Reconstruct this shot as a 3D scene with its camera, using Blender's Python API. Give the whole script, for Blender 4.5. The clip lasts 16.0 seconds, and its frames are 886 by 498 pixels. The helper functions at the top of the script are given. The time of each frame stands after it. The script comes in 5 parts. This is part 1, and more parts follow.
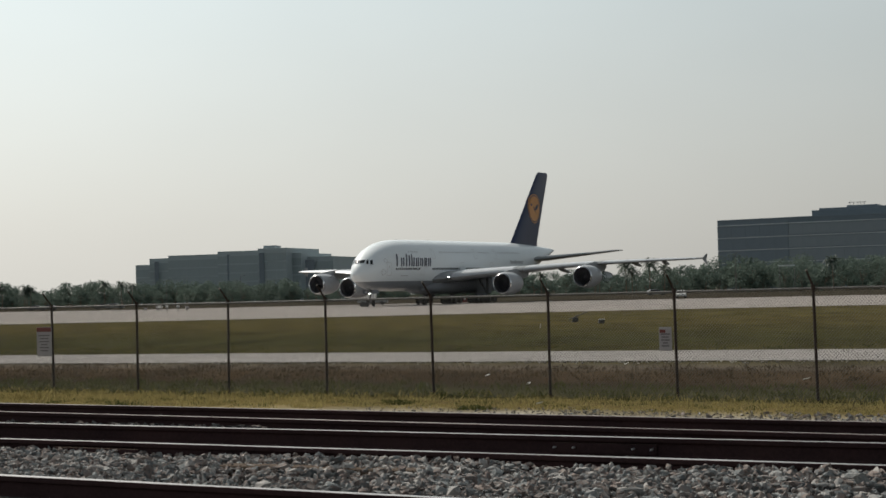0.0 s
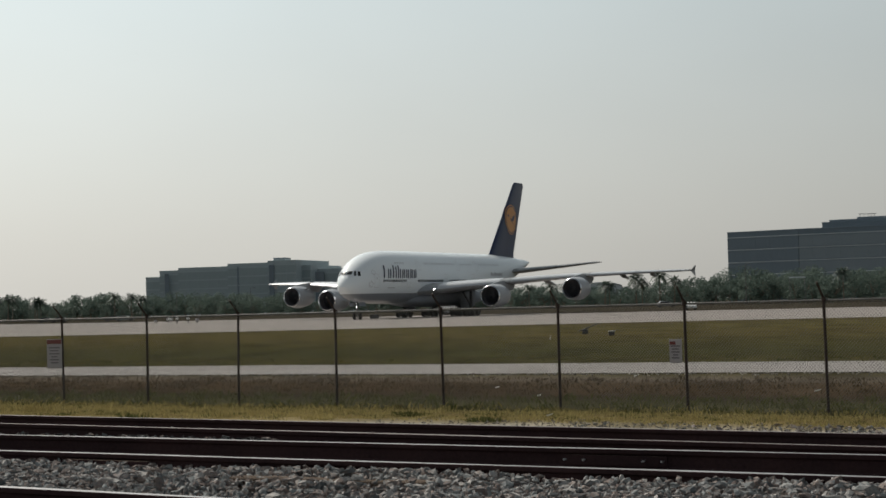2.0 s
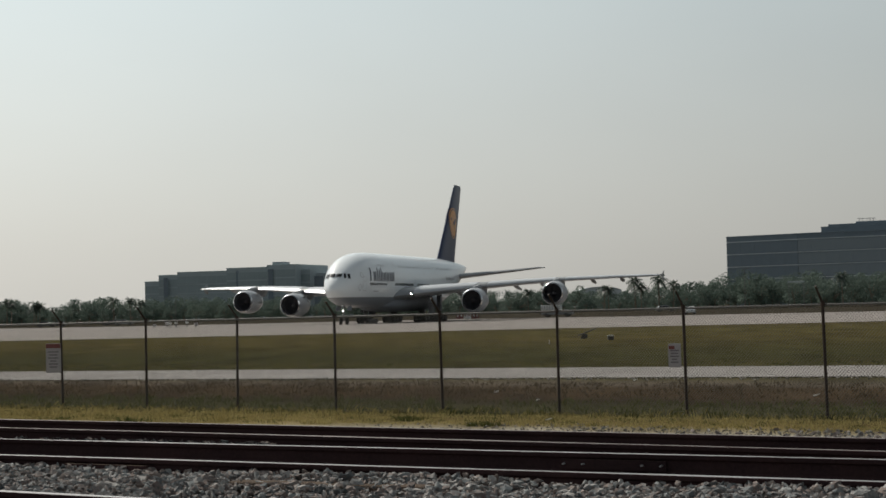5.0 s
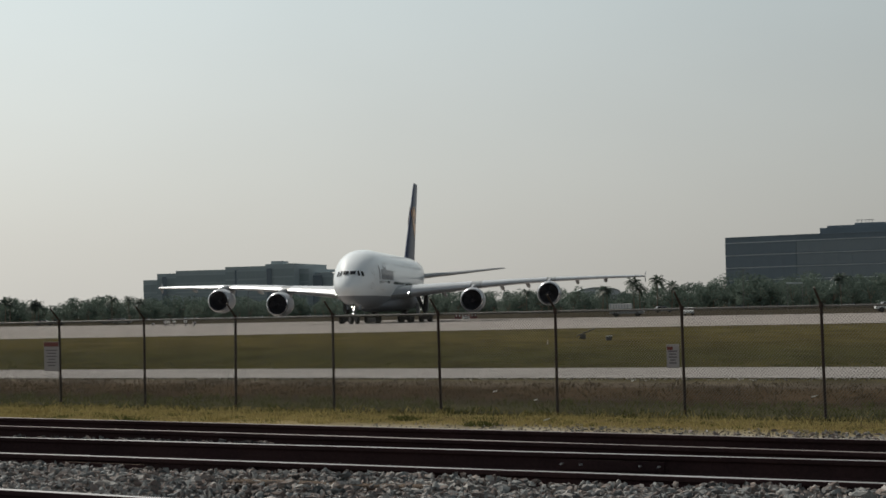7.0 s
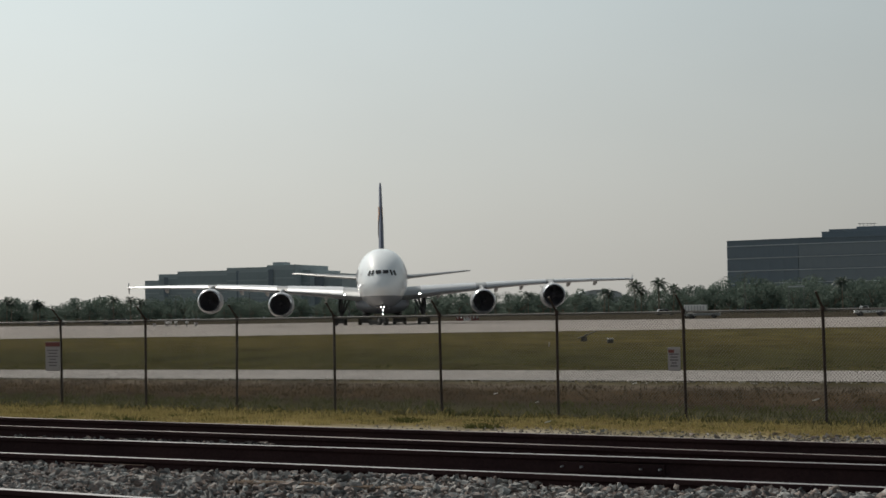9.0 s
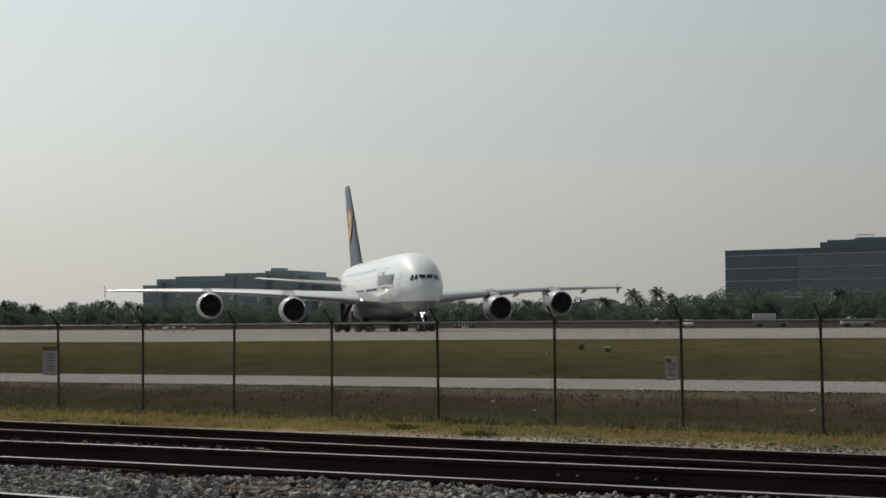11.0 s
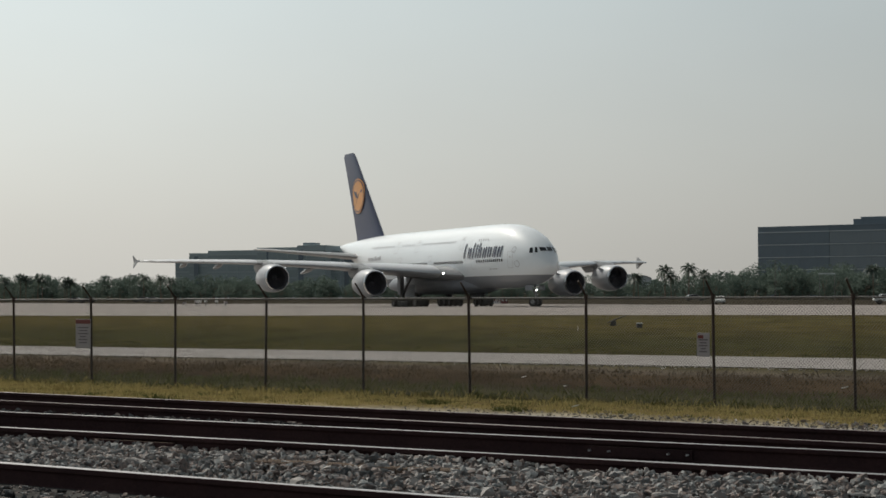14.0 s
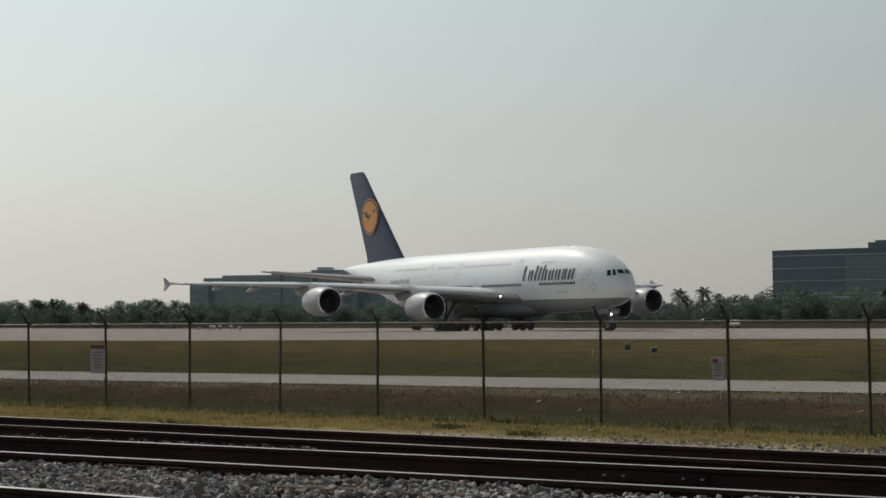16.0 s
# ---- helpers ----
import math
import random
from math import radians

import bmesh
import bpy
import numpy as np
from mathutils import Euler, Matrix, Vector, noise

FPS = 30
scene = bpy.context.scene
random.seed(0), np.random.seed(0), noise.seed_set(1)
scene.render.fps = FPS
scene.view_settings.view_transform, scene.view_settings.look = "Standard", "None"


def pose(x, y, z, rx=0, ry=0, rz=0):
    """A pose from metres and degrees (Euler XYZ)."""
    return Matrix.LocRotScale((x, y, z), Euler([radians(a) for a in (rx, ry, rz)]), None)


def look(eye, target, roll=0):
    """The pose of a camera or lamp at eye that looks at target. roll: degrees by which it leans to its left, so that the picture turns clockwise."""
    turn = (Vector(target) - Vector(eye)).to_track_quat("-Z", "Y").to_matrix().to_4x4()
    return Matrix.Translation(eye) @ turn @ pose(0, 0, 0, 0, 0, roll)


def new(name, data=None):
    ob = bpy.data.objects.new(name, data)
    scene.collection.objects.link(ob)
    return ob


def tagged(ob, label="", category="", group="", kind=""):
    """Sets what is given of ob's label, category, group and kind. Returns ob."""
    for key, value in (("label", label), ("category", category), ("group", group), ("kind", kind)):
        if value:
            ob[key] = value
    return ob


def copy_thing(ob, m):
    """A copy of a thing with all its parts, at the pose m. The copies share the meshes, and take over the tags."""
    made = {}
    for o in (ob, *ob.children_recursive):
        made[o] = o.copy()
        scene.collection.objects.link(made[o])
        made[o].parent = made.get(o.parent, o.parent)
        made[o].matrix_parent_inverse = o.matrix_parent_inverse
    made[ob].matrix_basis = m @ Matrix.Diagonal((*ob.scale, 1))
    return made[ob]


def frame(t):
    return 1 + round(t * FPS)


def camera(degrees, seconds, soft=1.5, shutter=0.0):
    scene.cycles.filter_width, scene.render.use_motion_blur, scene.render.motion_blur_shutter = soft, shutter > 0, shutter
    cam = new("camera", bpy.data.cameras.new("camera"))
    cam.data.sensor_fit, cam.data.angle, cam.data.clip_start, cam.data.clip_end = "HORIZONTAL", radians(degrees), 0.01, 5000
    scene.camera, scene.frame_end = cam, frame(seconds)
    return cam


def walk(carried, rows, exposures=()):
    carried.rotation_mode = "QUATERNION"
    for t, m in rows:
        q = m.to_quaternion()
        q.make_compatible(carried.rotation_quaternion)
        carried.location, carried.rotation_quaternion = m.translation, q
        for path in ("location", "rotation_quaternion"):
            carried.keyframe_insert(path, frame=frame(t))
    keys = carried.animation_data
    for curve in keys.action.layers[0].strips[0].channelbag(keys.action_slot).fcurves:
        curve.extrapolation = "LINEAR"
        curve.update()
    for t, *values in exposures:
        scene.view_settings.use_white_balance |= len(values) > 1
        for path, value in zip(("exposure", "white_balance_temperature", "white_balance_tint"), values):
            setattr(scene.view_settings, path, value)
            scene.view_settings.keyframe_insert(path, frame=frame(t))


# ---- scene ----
EYE = Vector((0.0, 0.0, 2.29))
cam = camera(26.885, 16.0, soft=1.6)
# seconds, yaw to the right, pitch up, lean
VIEW = [(0.0, 0.542, 1.342, -1.539), (0.5, 0.426, 1.469, -1.579), (1.0, 0.266, 1.419, -1.496),
        (1.5, 0.273, 1.602, -1.543), (2.0, 0.247, 1.721, -1.566), (2.5, 0.299, 1.744, -1.47),
        (3.0, 0.202, 1.759, -1.562), (3.5, 0.281, 1.842, -1.538), (4.0, 0.256, 1.82, -1.507),
        (4.2, 0.261, 1.855, -1.53), (6.3, 0.317, 1.836, -1.52), (6.5, 0.323, 1.813, -1.448),
        (7.0, 0.32, 1.849, -1.325), (7.5, 0.313, 1.89, -1.37), (8.0, 0.323, 1.952, -1.3),
        (8.5, 0.313, 1.98, -1.171), (9.0, 0.268, 1.907, -1.057), (9.2, 0.361, 2.251, -1.124),
        (11.3, 0.327, 2.063, -0.478), (11.5, 0.325, 1.984, -0.441), (12.0, 0.146, 1.564, -0.311),
        (12.5, -0.425, 1.499, -0.207), (13.0, -0.863, 1.743, -0.408), (13.5, -1.006, 1.517, -0.118),
        (14.0, -0.666, 1.372, -0.301), (14.5, -0.234, 1.938, -0.665), (15.0, -0.825, 2.08, -0.847),
        (15.5, -1.438, 2.113, -0.842), (16.0, -1.096, 2.127, -0.417)]


def view_pose(yaw, pitch, lean):
    y, p = radians(yaw), radians(pitch)
    way = Vector((math.sin(y) * math.cos(p), math.cos(y) * math.cos(p), math.sin(p)))
    return look(EYE, EYE + way, lean)


walk(cam, [(t, view_pose(*v)) for t, *v in VIEW], exposures=[(0, 0.30), (1, 0.23), (4, 0.17), (7, 0.08), (9, 0.09), (11.5, 0.02), (14, 0.10), (16, 0.03)])

# ---- light: a high hazy sun ahead of the camera and to its left ----
SUN_WAY = Vector((-0.45, 0.56, 0.695)).normalized()
elev = math.asin(SUN_WAY.z)
world = bpy.data.worlds.new("hazy_sky")
scene.world = world
world.use_nodes = True
wn, wl = world.node_tree.nodes, world.node_tree.links
sky = wn.new("ShaderNodeTexSky")
sky.sky_type = "NISHITA"
sky.sun_disc = False
sky.sun_elevation = elev
sky.sun_rotation = math.atan2(SUN_WAY.x, SUN_WAY.y)
sky.air_density, sky.dust_density, sky.ozone_density, sky.altitude = 1.0, 4.0, 1.0, 0.0
# haze: brighter towards the sun and the horizon, warmer low down
def math_node(op, a, b=None, c=None):
    k = wn.new("ShaderNodeMath")
    k.operation = op
    for i, v in enumerate((a, b, c)):
        if v is None:
            continue
        if isinstance(v, (int, float)):
            k.inputs[i].default_value = v
        else:
            wl.new(v, k.inputs[i])
    return k.outputs[0]


wco, wdot, wsep = wn.new("ShaderNodeTexCoord"), wn.new("ShaderNodeVectorMath"), wn.new("ShaderNodeSeparateXYZ")
wdot.operation, wdot.inputs[1].default_value = "DOT_PRODUCT", SUN_WAY
wl.new(wco.outputs["Generated"], wdot.inputs[0])
wl.new(wco.outputs["Generated"], wsep.inputs[0])
toward = math_node("POWER", math_node("MAXIMUM", wdot.outputs["Value"], 0.0), 3.0)
low = math_node("EXPONENT", math_node("MULTIPLY", math_node("POWER", math_node("MAXIMUM", wsep.outputs["Z"], 0.0), 2.0), -1.8))
thin = wn.new("ShaderNodeTexNoise")
thin.inputs["Scale"].default_value, thin.inputs["Detail"].default_value = 5.0, 5
wmap = wn.new("ShaderNodeMapping")
wmap.inputs["Scale"].default_value = (1, 1, 2.5)
wl.new(wco.outputs["Generated"], wmap.inputs["Vector"])
wl.new(wmap.outputs[0], thin.inputs["Vector"])
veil = math_node("MULTIPLY_ADD", thin.outputs[0], 0.10, 0.95)
power = math_node("MULTIPLY", math_node("MULTIPLY", math_node("MULTIPLY_ADD", toward, 1.80, 0.565), low), veil)
tint = wn.new("ShaderNodeMix")
tint.data_type = "RGBA"
tint.inputs[6].default_value, tint.inputs[7].default_value = (6.5, 6.38, 5.95, 1), (5.8, 6.5, 6.5, 1)
wl.new(math_node("MINIMUM", math_node("MULTIPLY", math_node("MAXIMUM", wsep.outputs["Z"], 0.0), 6.0), 1.0), tint.inputs[0])
glowing = wn.new("ShaderNodeVectorMath")
glowing.operation = "SCALE"
wl.new(tint.outputs[2], glowing.inputs[0])
wl.new(power, glowing.inputs["Scale"])
haze = wn.new("ShaderNodeMix")
haze.data_type = "RGBA"
haze.inputs[0].default_value = 0.85
wl.new(sky.outputs[0], haze.inputs[6])
wl.new(glowing.outputs[0], haze.inputs[7])
wl.new(haze.outputs[2], wn["Background"].inputs["Color"])
wn["Background"].inputs["Strength"].default_value = 0.090

sun = new("sun", bpy.data.lights.new("sun", "SUN"))
sun.data.energy, sun.data.angle, sun.data.color = 3.0, radians(0.8), (1.0, 0.94, 0.84)
sun.matrix_basis = look(SUN_WAY * 100, (0, 0, 0))


# ---- materials ----
def mat(name, a, b=None, size=1.0, fine=None, rough=0.6, metal=0.0, bump=0.0, stretch=(1, 1, 1), vary=0.0, fine_mix=0.35, coat=0.0, spec=0.5):
    """Two colours mixed by coarse and fine grain at sizes in metres; vary: difference from piece to piece."""
    m = bpy.data.materials.new(name)
    m.use_nodes = True
    n, l = m.node_tree.nodes, m.node_tree.links
    p = n["Principled BSDF"]
    p.inputs["Roughness"].default_value, p.inputs["Metallic"].default_value = rough, metal
    p.inputs["Coat Weight"].default_value = coat
    p.inputs["Specular IOR Level"].default_value = spec
    b = b or tuple(c * 0.8 for c in a)
    co, mp = n.new("ShaderNodeTexCoord"), n.new("ShaderNodeMapping")
    mp.inputs["Scale"].default_value = stretch
    l.new(co.outputs["Object"], mp.inputs["Vector"])
    big, small = n.new("ShaderNodeTexNoise"), n.new("ShaderNodeTexNoise")
    big.inputs["Scale"].default_value, big.inputs["Detail"].default_value = 1 / size, 4
    small.inputs["Scale"].default_value, small.inputs["Detail"].default_value = 1 / (fine or size / 9), 3
    for t in (big, small):
        l.new(mp.outputs[0], t.inputs["Vector"])
    mixv = n.new("ShaderNodeMix")
    mixv.inputs[0].default_value = fine_mix
    l.new(big.outputs[0], mixv.inputs[2])
    l.new(small.outputs[0], mixv.inputs[3])
    fac = mixv.outputs[0]
    if vary:
        info, add, geo = n.new("ShaderNodeObjectInfo"), n.new("ShaderNodeMath"), n.new("ShaderNodeNewGeometry")
        s2 = n.new("ShaderNodeMath")
        add.operation, add.inputs[1].default_value = "MULTIPLY_ADD", vary
        l.new(info.outputs["Random"], add.inputs[0])
        l.new(fac, add.inputs[2])
        s2.operation, s2.inputs[1].default_value = "MULTIPLY_ADD", vary
        l.new(geo.outputs["Random Per Island"], s2.inputs[0])
        l.new(add.outputs[0], s2.inputs[2])
        sub = n.new("ShaderNodeMath")
        sub.operation, sub.inputs[1].default_value = "SUBTRACT", vary
        l.new(s2.outputs[0], sub.inputs[0])
        fac = sub.outputs[0]
    ramp = n.new("ShaderNodeValToRGB")
    ramp.color_ramp.elements[0].position, ramp.color_ramp.elements[1].position = 0.3, 0.7
    ramp.color_ramp.elements[0].color, ramp.color_ramp.elements[1].color = (*a, 1), (*b, 1)
    l.new(fac, ramp.inputs[0])
    l.new(ramp.outputs[0], p.inputs["Base Color"])
    if bump:
        bp = n.new("ShaderNodeBump")
        bp.inputs["Strength"].default_value, bp.inputs["Distance"].default_value = min(1, bump), 0.02
        l.new(small.outputs[0], bp.inputs["Height"])
        l.new(bp.outputs[0], p.inputs["Normal"])
    return m


def glow(name, c, power):
    m = bpy.data.materials.new(name)
    m.use_nodes = True
    p = m.node_tree.nodes["Principled BSDF"]
    p.inputs["Base Color"].default_value = (*c, 1)
    p.inputs["Emission Color"].default_value, p.inputs["Emission Strength"].default_value = (*c, 1), power
    return m


def hull_paint():
    """White above, light grey belly with a wavy upper edge towards the nose."""
    m = mat("hull_paint", (0.82, 0.865, 0.90), (0.78, 0.825, 0.86), size=6, fine=0.7, rough=0.45, coat=0.6, spec=0.12)
    n, l = m.node_tree.nodes, m.node_tree.links
    p = n["Principled BSDF"]
    old = p.inputs["Base Color"].links[0].from_socket
    co, sep, st, mx = n.new("ShaderNodeTexCoord"), n.new("ShaderNodeSeparateXYZ"), n.new("ShaderNodeMath"), n.new("ShaderNodeMix")
    l.new(co.outputs["Object"], sep.inputs[0])
    st.operation, st.inputs[1].default_value = "LESS_THAN", 3.95
    l.new(sep.outputs["Z"], st.inputs[0])
    mx.data_type = "RGBA"
    l.new(st.outputs[0], mx.inputs[0])
    l.new(old, mx.inputs[6])
    # belly grey, set darker to include the shade below the wings
    mx.inputs[7].default_value = (0.25, 0.268, 0.295, 1)
    l.new(mx.outputs[2], p.inputs["Base Color"])
    return m


def granite():
    """Crushed stone: each piece its own grey, some blue-grey, some pink."""
    m = mat("crushed_granite", (0.033, 0.030, 0.031), (0.400, 0.375, 0.356), size=0.15, fine=0.012, rough=0.85, vary=0.65, bump=0.4, spec=0.05)
    n = m.node_tree.nodes
    e = next(k for k in n if k.bl_idname == "ShaderNodeValToRGB").color_ramp.elements
    e[0].position, e[1].position = 0.12, 0.95
    for q, c in ((0.3, (0.084, 0.093, 0.097)), (0.42, (0.191, 0.147, 0.130)), (0.52, (0.128, 0.147, 0.156)), (0.64, (0.266, 0.212, 0.187)), (0.78, (0.221, 0.240, 0.244))):
        e.new(q).color = (*c, 1)
    return m


M = dict(
    hull=hull_paint(),
    wing=mat("wing_grey_paint", (0.30, 0.31, 0.325), (0.24, 0.25, 0.26), size=4, fine=0.5, rough=0.42),
    slat=mat("bare_metal_edge", (0.58, 0.59, 0.61), (0.50, 0.51, 0.53), size=2, rough=0.36, metal=0.45),
    nacelle=mat("nacelle_paint", (0.42, 0.435, 0.46), (0.35, 0.36, 0.385), size=2, rough=0.45, coat=0.4, spec=0.2),
    lip=mat("polished_intake_lip", (0.75, 0.76, 0.78), (0.6, 0.6, 0.62), size=1, rough=0.2, metal=1.0),
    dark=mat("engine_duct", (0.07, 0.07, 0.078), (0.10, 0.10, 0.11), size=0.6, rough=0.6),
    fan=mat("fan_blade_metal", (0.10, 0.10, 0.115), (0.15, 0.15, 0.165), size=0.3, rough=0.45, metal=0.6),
    hot=mat("exhaust_metal", (0.22, 0.20, 0.18), (0.12, 0.11, 0.10), size=0.6, rough=0.4, metal=0.8),
    navy=mat("navy_tail_paint", (0.010, 0.018, 0.065), (0.016, 0.026, 0.08), size=3, rough=0.38, spec=0.5),
    orange=mat("orange_emblem_paint", (0.68, 0.28, 0.04), (0.60, 0.24, 0.04), size=2, rough=0.3),
    title=mat("dark_blue_lettering_paint", (0.012, 0.018, 0.055), (0.02, 0.028, 0.07), size=1, rough=0.3),
    pane=mat("dark_cabin_glass", (0.012, 0.013, 0.016), (0.03, 0.03, 0.035), size=0.5, rough=0.08),
    outline=mat("faint_door_outline", (0.60, 0.61, 0.63), (0.54, 0.55, 0.57), size=0.6, rough=0.5),
    line=mat("grey_panel_line", (0.46, 0.47, 0.49), (0.4, 0.41, 0.43), size=0.6, rough=0.5),
    gear=mat("gear_steel", (0.20, 0.205, 0.21), (0.11, 0.11, 0.115), size=0.3, rough=0.45, metal=0.4),
    tyre=mat("tyre_rubber", (0.018, 0.018, 0.019), (0.035, 0.034, 0.033), size=0.3, rough=0.85),
    hub=mat("pale_nose_hub", (0.42, 0.42, 0.43), (0.28, 0.28, 0.28), size=0.2, rough=0.5),
    rim=mat("wheel_rim", (0.17, 0.17, 0.175), (0.09, 0.09, 0.09), size=0.2, rough=0.5, metal=0.5),
    lamp=glow("lit_landing_lamp", (1.0, 0.97, 0.9), 28),
    concrete=mat("apron_concrete", (0.25, 0.226, 0.21), (0.335, 0.303, 0.283), size=14, fine=0.8, rough=0.85, stretch=(1, 3, 1), bump=0.2, spec=0.05),
    lane=mat("pale_road_concrete", (0.225, 0.208, 0.198), (0.305, 0.285, 0.272), size=5, fine=0.2, rough=0.85, bump=0.3, spec=0.05),
    rail_dull=mat("dull_rail_head", (0.25, 0.21, 0.195), (0.13, 0.10, 0.092), size=0.8, fine=0.03, rough=0.5, metal=0.5, stretch=(0.2, 3, 1)),
    rail_top=mat("worn_rail_steel", (0.50, 0.46, 0.45), (0.28, 0.25, 0.235), size=0.8, fine=0.03, rough=0.34, metal=0.9, stretch=(0.2, 3, 1)),
    rail=mat("rusted_rail_steel", (0.031, 0.020, 0.022), (0.063, 0.036, 0.036), size=0.7, fine=0.03, rough=0.95, bump=0.4, spec=0.04),
    tie=mat("creosoted_tie_wood", (0.07, 0.05, 0.038), (0.15, 0.115, 0.09), size=0.4, fine=0.02, rough=0.9, bump=0.6, stretch=(1, 6, 1), spec=0.05),
    stone=granite(),
    post=mat("weathered_galvanised_post", (0.030, 0.017, 0.013), (0.060, 0.040, 0.033), size=0.4, fine=0.03, rough=0.7, metal=0.2, stretch=(1, 1, 0.3)),
    tube=mat("dull_galvanised_tube", (0.10, 0.096, 0.092), (0.15, 0.145, 0.14), size=0.5, fine=0.04, rough=0.55, metal=0.3),
    wire=mat("dull_chain_link_wire", (0.075, 0.07, 0.064), (0.13, 0.12, 0.11), size=0.5, rough=0.6, metal=0.4),
    sign=mat("white_sign_enamel", (0.36, 0.335, 0.35), (0.29, 0.27, 0.285), size=0.3, rough=0.4),
    red=mat("red_sign_paint", (0.17, 0.03, 0.028), (0.13, 0.022, 0.022), size=0.2, rough=0.45),
    ink=mat("dark_sign_print", (0.16, 0.14, 0.16), (0.12, 0.1, 0.12), size=0.2, rough=0.5),
    bark=mat("grey_brown_bark", (0.13, 0.10, 0.075), (0.20, 0.165, 0.13), size=0.5, rough=0.9, bump=0.5),
    # leaf green lifted and blued, distance haze put into the colour
    leaf=mat("hazed_broadleaf_green", (0.089, 0.122, 0.104), (0.15, 0.191, 0.158), size=2.0, fine=0.4, rough=0.6, vary=0.35, spec=0.05),
    palm=mat("palm_green", (0.058, 0.080, 0.064), (0.095, 0.125, 0.096), size=1.0, fine=0.2, rough=0.5, vary=0.3),
    # glassb, wallb and glassm: dark facade tones lifted to stand for haze
    glassb=mat("hazed_tinted_glass", (0.12, 0.162, 0.20), (0.155, 0.20, 0.24), size=12, fine=2, rough=0.15),
    band=mat("pale_facade_band", (0.62, 0.66, 0.68), (0.56, 0.60, 0.62), size=6, rough=0.6),
    wallb=mat("hazed_dark_facade", (0.125, 0.165, 0.20), (0.155, 0.195, 0.23), size=10, fine=1.2, rough=0.5),
    glassm=mat("hazed_lighter_glass", (0.19, 0.23, 0.26), (0.22, 0.26, 0.29), size=12, fine=2, rough=0.2),
    rust=mat("orange_rust", (0.16, 0.05, 0.025), (0.09, 0.03, 0.018), size=0.05, rough=0.9),
    pale=mat("pale_distant_cladding", (0.47, 0.51, 0.53), (0.53, 0.56, 0.58), size=9, rough=0.7),
    sand=mat("pale_gravel_chips", (0.17, 0.155, 0.133), (0.40, 0.37, 0.325), size=0.12, fine=0.02, rough=0.9, vary=0.5, spec=0.05),
    # far block: glazing, wall and band paled, haze painted into their colours
    glassl=mat("hazed_grey_green_glazing", (0.27, 0.33, 0.35), (0.32, 0.38, 0.40), size=12, fine=2, rough=0.3),
    walll=mat("hazed_grey_green_facade", (0.34, 0.40, 0.42), (0.40, 0.46, 0.48), size=10, fine=1.2, rough=0.6),
    bandl=mat("hazed_grey_green_band", (0.44, 0.50, 0.52), (0.38, 0.44, 0.46), size=6, rough=0.6),
    # real grey paint, darkened because the wings' shade is put into it
    belly=mat("shade_darkened_belly_grey", (0.235, 0.255, 0.285), (0.20, 0.215, 0.24), size=3, rough=0.6, spec=0.3),
    roof=mat("roof_membrane", (0.16, 0.17, 0.17), (0.22, 0.22, 0.22), size=4, rough=0.9),
    white=mat("white_vehicle_paint", (0.78, 0.78, 0.77), (0.70, 0.70, 0.69), size=1, rough=0.3, coat=0.4),
    silver=mat("silver_car_paint", (0.30, 0.31, 0.32), (0.24, 0.25, 0.26), size=1, rough=0.35, coat=0.3),
    trim=mat("black_vehicle_trim", (0.02, 0.02, 0.02), (0.04, 0.04, 0.04), size=0.3, rough=0.6),
    straw=mat("yellow_dry_grass", (0.25, 0.20, 0.08), (0.36, 0.30, 0.13), size=0.8, fine=0.1, rough=0.8, vary=0.4, spec=0.05),
    weed=mat("green_weed_blades", (0.064, 0.072, 0.026), (0.105, 0.108, 0.041), size=0.8, fine=0.1, rough=0.8, vary=0.4, spec=0.05),
    fieldstraw=mat("dry_field_grass", (0.12, 0.10, 0.035), (0.18, 0.15, 0.055), size=0.8, fine=0.1, rough=0.8, vary=0.4, spec=0.05),
    darkcar=mat("dark_car_paint", (0.035, 0.037, 0.042), (0.05, 0.05, 0.055), size=1, rough=0.3, coat=0.3),
    browngrass=mat("brown_dead_grass", (0.062, 0.047, 0.028), (0.094, 0.071, 0.042), size=0.8, fine=0.1, rough=0.85, vary=0.4, spec=0.05),
)


def translucent(key, share):
    """Let light through thin leaves."""
    n, l = M[key].node_tree.nodes, M[key].node_tree.links
    p, out = n["Principled BSDF"], n["Material Output"]
    t, mx = n.new("ShaderNodeBsdfTranslucent"), n.new("ShaderNodeMixShader")
    l.new(p.inputs["Base Color"].links[0].from_socket, t.inputs["Color"])
    mx.inputs[0].default_value = share
    l.new(p.outputs[0], mx.inputs[1])
    l.new(t.outputs[0], mx.inputs[2])
    l.new(mx.outputs[0], out.inputs["Surface"])


for leafy in ("leaf", "palm", "straw", "weed", "browngrass", "fieldstraw"):
    translucent(leafy, 0.35)


# ---- mesh helpers ----
def part(name, bm, material, parent, label="", smooth=False, at=None):
    """Link a bmesh as one mesh object under a thing, or as a thing itself when parent is None."""
    me = bpy.data.meshes.new(name)
    bmesh.ops.recalc_face_normals(bm, faces=bm.faces)
    bm.to_mesh(me)
    bm.free()
    for k in (material if isinstance(material, (list, tuple)) else [material]):
        me.materials.append(M[k])
    if smooth:
        me.polygons.foreach_set("use_smooth", [True] * len(me.polygons))
        me.set_sharp_from_angle(angle=radians(40))
    ob = new(name, me)
    ob.parent = parent
    if at is not None:
        ob.matrix_basis = at
    return tagged(ob, label=label)


